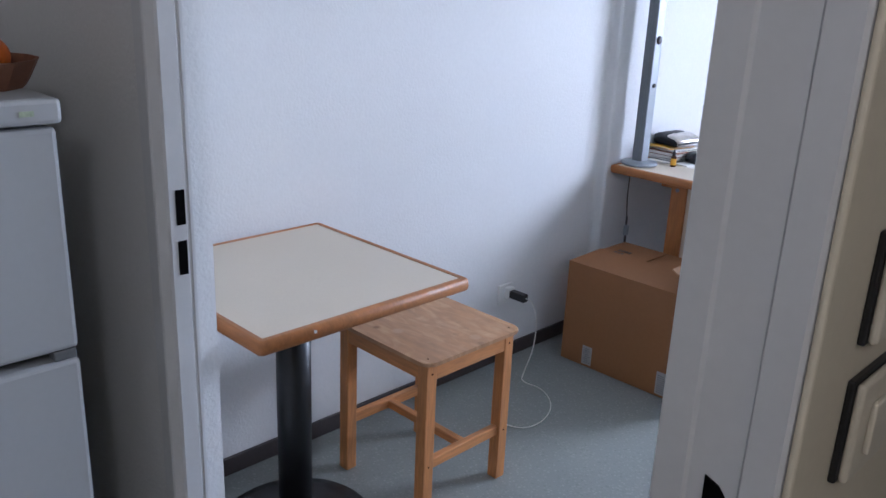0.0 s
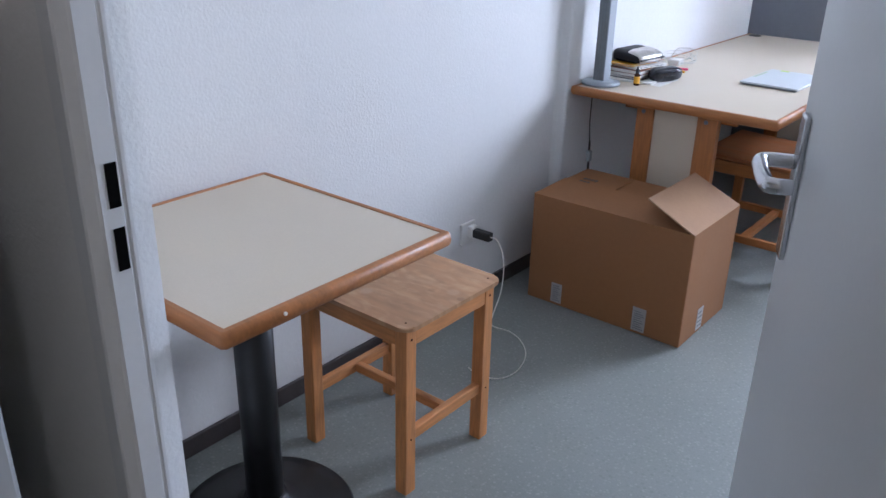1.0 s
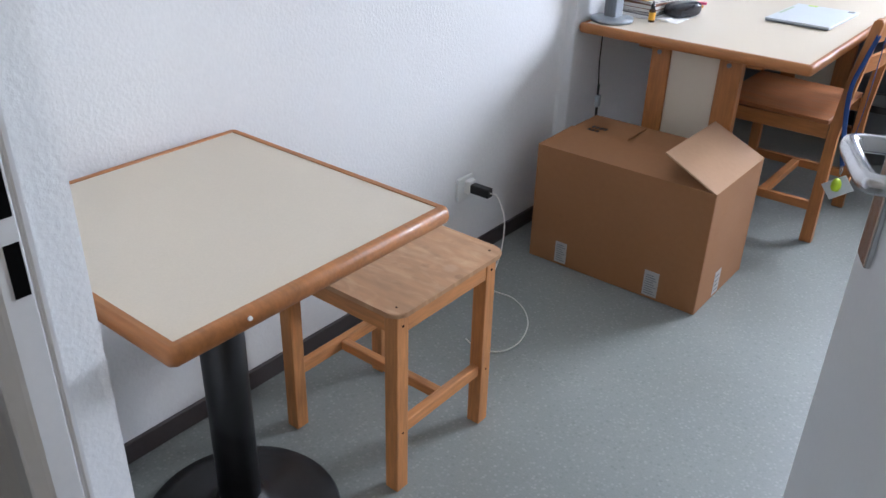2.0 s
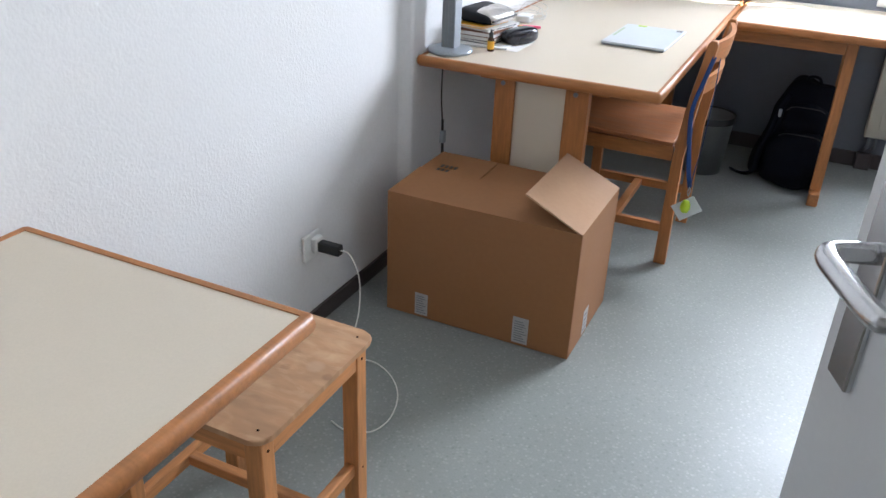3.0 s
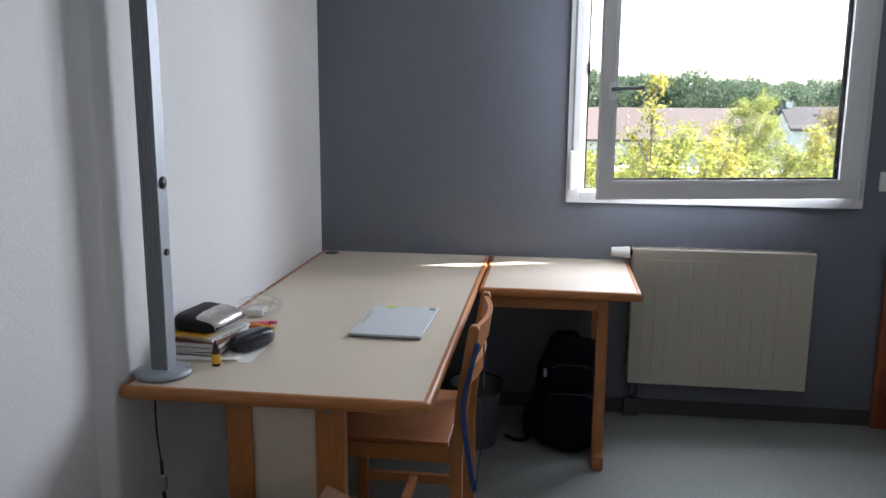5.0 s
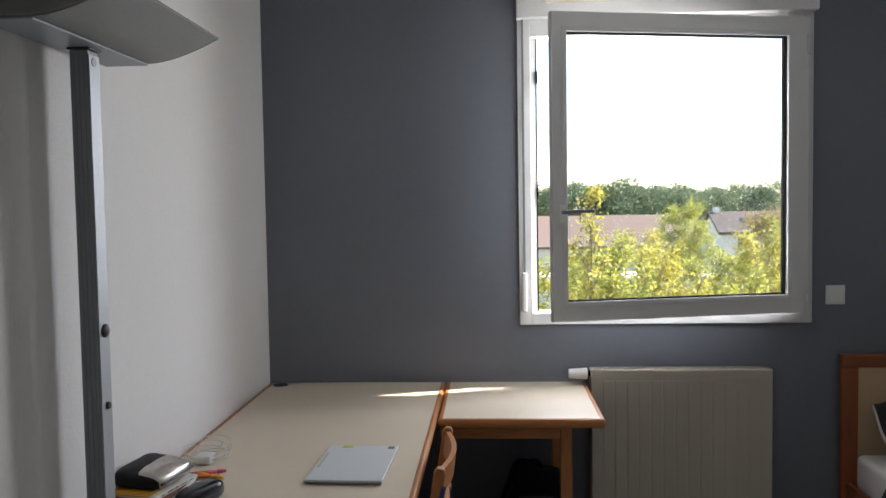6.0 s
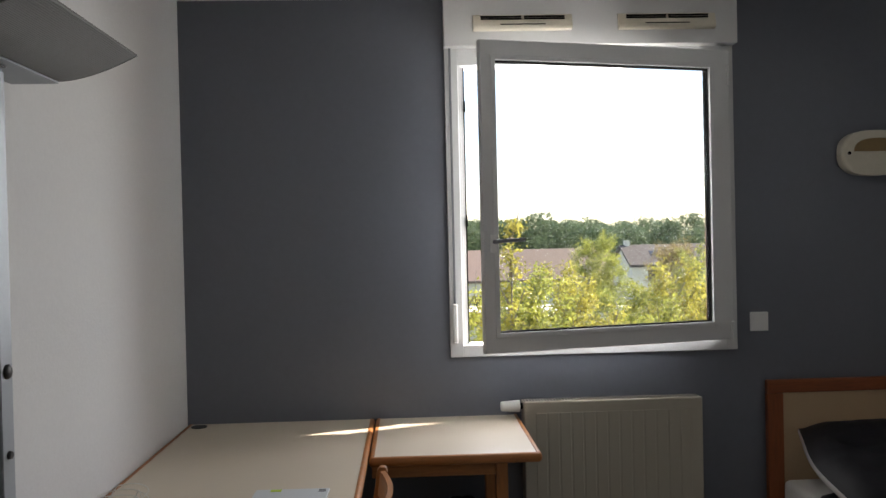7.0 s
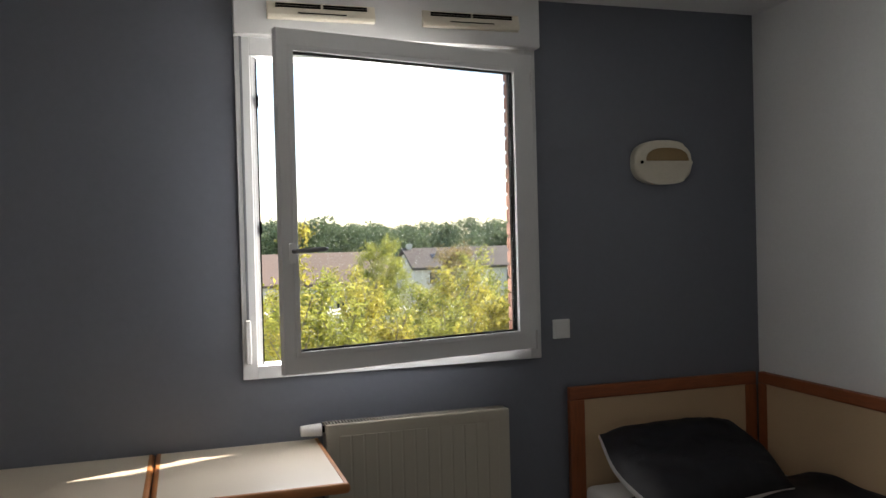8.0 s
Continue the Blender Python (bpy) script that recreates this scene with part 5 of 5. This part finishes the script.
YELLOW = "slender garden tree with yellow-green early autumn leaves"
GREEN = "green garden tree just turning yellow"
near = [
    (1.70, 15.0, 2.00, 0.40, 3.4, M_LEAF, YELLOW), (2.45, 18.0, 0.95, 0.75, 3.0, M_LEAFG, GREEN), (3.80, 23.0, 0.90, 1.0, 3.2, M_LEAF, YELLOW),
    (3.75, 20.0, 0.85, 0.7, 2.6, M_LEAF, YELLOW), (2.20, 14.5, 0.65, 0.6, 2.2, M_LEAFG, GREEN), (3.45, 16.5, 0.42, 0.6, 2.0, M_LEAF, YELLOW),
    (5.67, 19.0, 1.02, 0.8, 3.4, M_LEAF, YELLOW), (5.55, 16.5, 0.62, 0.75, 2.6, M_LEAF, YELLOW), (5.85, 21.5, 0.62, 0.9, 3.0, M_LEAFG, GREEN),
    (4.85, 17.5, 0.30, 0.7, 2.4, M_LEAFG, GREEN), (8.10, 22.0, 1.00, 1.0, 3.4, M_LEAFG, GREEN), (6.70, 18.0, 0.75, 0.8, 3.0, M_LEAF, YELLOW),
    (9.90, 30.0, 1.35, 1.0, 3.6, M_LEAFG, GREEN), (0.9, 17.0, 0.7, 0.8, 2.8, M_LEAFG, GREEN), (-0.4, 18.5, 0.9, 0.9, 3.0, M_LEAF, YELLOW),
    (-2.2, 17.5, 0.8, 0.9, 3.0, M_LEAFG, GREEN), (10.2, 21.0, 0.9, 1.0, 3.2, M_LEAF, YELLOW), (2.9, 27.0, 0.4, 1.1, 3.0, M_LEAFG, GREEN),
]
for k, (x, y, top, sp, dp, foliage, label) in enumerate(near):
    tree(x, y, top, sp, dp, 31 + k, 4700 if sp > 0.5 else 1500, 0.046, foliage, label)
tree(13.6, 60, 1.45, 2.0, 3.6, 61, 14000, 0.07, M_LEAFG, "round green garden tree before the roofs", 22)
tree(14.2, 45, 1.2, 1.7, 3.4, 62, 12000, 0.055, M_LEAFR, "garden tree with russet autumn leaves", 22)
tree(12.2, 52, -1.6, 2.2, 3.2, 63, 5000, 0.09, M_LEAFG, GREEN)
tree(18.5, 66, -2.2, 2.2, 3.0, 64, 4000, 0.10, M_LEAF, YELLOW)
tree(5.2, 50, -1.4, 2.2, 3.0, 65, 5000, 0.09, M_LEAF, YELLOW)
tree(-3.0, 46, -0.6, 2.2, 3.4, 66, 5000, 0.08, M_LEAFG, GREEN)
tree(20.5, 50, -0.8, 2.0, 3.4, 67, 5000, 0.08, M_LEAFG, GREEN)

# far woods along the horizon: single crowns, each a dome of leafy clumps
rnd = random.Random(11)
cs, rs = [], []
for row, (y0, lift) in enumerate(((190, 0.0), (206, 1.3), (224, 2.2))):
    x = -150 + row * 3.1
    while x < 190:
        w = rnd.uniform(3.2, 6.2)
        top = rnd.uniform(10.9, 14.4) + lift + 1.5 * math.sin(x * 0.061 + row)
        y = y0 + rnd.uniform(-5, 5)
        for j in range(34):
            a, e = rnd.uniform(0, 2 * math.pi), rnd.uniform(-0.5, 1.45)
            k = rnd.uniform(0.75, 1.0)
            cs.append((x + w * k * math.cos(a) * math.cos(e), y + w * k * math.sin(a) * math.cos(e), GZ + top - w * 1.05 - 1.4 + w * 1.05 * k * math.sin(e)))
            rs.append(rnd.uniform(1.2, 2.2))
        for j in range(9):
            cs.append((x + rnd.uniform(-3, 3), y + 2, GZ + 1.5 + (top - 5) * j / 8))
            rs.append(3.0)
        x += w * rnd.uniform(1.15, 1.7)
me = leaf_mesh(cs, rs, 400000, 0.36, 3, 0.85, 0.6, 1.04)
me.materials.append(M_LEAFD)
tagged(new("far_woods", me), "dark green far woods along the horizon", "woods", kind="stuff")


def house(x, y, w, d, eave, ridge, gable_front, label, tiles):
    h = thing("house", (x, y, GZ), label, "house", "houses beyond the trees", local=True)
    if gable_front:
        wallp = prism([(-w / 2, 0), (w / 2, 0), (w / 2, eave), (0, ridge), (-w / 2, eave)], 'Y', -d / 2, d / 2)
    else:
        wallp = prism([(-d / 2, 0), (d / 2, 0), (d / 2, eave), (0, ridge), (-d / 2, eave)], 'X', -w / 2, w / 2)
    wall = part("wall", wallp, M_RENDER, h)
    o = 0.35
    hw = (w if gable_front else d) / 2
    sl = (ridge - eave) / hw
    roofp = [(-hw - o, eave - o * sl + 0.05), (0, ridge + 0.05), (hw + o, eave - o * sl + 0.05), (hw + o, eave - o * sl + 0.3), (0, ridge + 0.3), (-hw - o, eave - o * sl + 0.3)]
    L = (d if gable_front else w) / 2 + 0.3
    roof = part("roof", prism(roofp, 'Y' if gable_front else 'X', -L, L), tiles, h)
    part("chimney", box(-w * 0.47 - 0.25, -0.3, ridge - 0.8, -w * 0.47 + 0.25, 0.3, ridge + 0.75), M_RENDER, roof)
    sky_pane = box(-w * 0.36, -0.45, 0.0, -w * 0.36 + 0.8, 0.45, 0.06)
    bmesh.ops.rotate(sky_pane, verts=sky_pane.verts, matrix=Matrix.Rotation(math.atan(sl), 3, 'X'))
    bmesh.ops.translate(sky_pane, verts=sky_pane.verts, vec=(0, -hw * 0.5, (eave + ridge) / 2 + 0.30))
    part("skylight", sky_pane, M_DARKGLASS, roof)
    n = max(2, int(w / 4.0))
    for k in range(n):
        for z in (1.6, 4.4):
            if z + 1.3 > eave and not gable_front:
                continue
            cx = -w / 2 + w * (k + 0.5) / n
            wdw = part("window", boxes((cx - 0.6, -d / 2 - 0.06, z, cx + 0.6, -d / 2 - 0.01, z + 0.08), (cx - 0.6, -d / 2 - 0.06, z + 1.22, cx + 0.6, -d / 2 - 0.01, z + 1.3), (cx - 0.6, -d / 2 - 0.06, z + 0.08, cx - 0.52, -d / 2 - 0.01, z + 1.22), (cx + 0.52, -d / 2 - 0.06, z + 0.08, cx + 0.6, -d / 2 - 0.01, z + 1.22)), M_PVC, wall)
            part("pane", box(cx - 0.52, -d / 2 - 0.03, z + 0.08, cx + 0.52, -d / 2 - 0.01, z + 1.22), M_DARKGLASS, wdw)
    return h


house(7.6, 95, 30, 9, 4.4, 7.4, False, "long house with a faded pink-beige tile roof", M_ROOF)
house(30.2, 85, 16.6, 7.4, 6.0, 7.75, False, "cream rendered house with a grey-brown tile roof", M_ROOFB)
house(-26, 104, 26, 9, 5.0, 7.8, False, "house with a pink-beige tile roof", M_ROOF)
for k, x in enumerate((4.0, 10.6, 17.2)):
    gar = thing("garage", (x, 78, GZ), "low garage with a pale flat roof", "garage", "garages", local=True)
    part("wall", box(-3, -3, 0, 3, 3, 2.3), M_RENDER, gar)
    part("roof", box(-3.2, -3.2, 2.3, 3.2, 3.2, 2.5, 0.02), M_PALEROOF, gar, "pale flat roof")
    part("garage_door", box(-1.3, -3.05, 0.05, 1.3, -3.0, 2.1), M_PVC, gar)

# bricks of the reveal
z = WZ0 - 0.02
k = 0
while z < 2.40:
    y = YN + 0.147
    while y < 6.325:
        d = min(0.10 if (k + int(y * 10)) % 2 else 0.20, 6.335 - y)
        part("brick", box(WX1 + 0.016, y, z, WX1 + 0.0305, y + d - 0.01, z + 0.057, 0.003, 1), M_BRICK, outer_wall)
        y += d
    z += 0.069
    k += 1
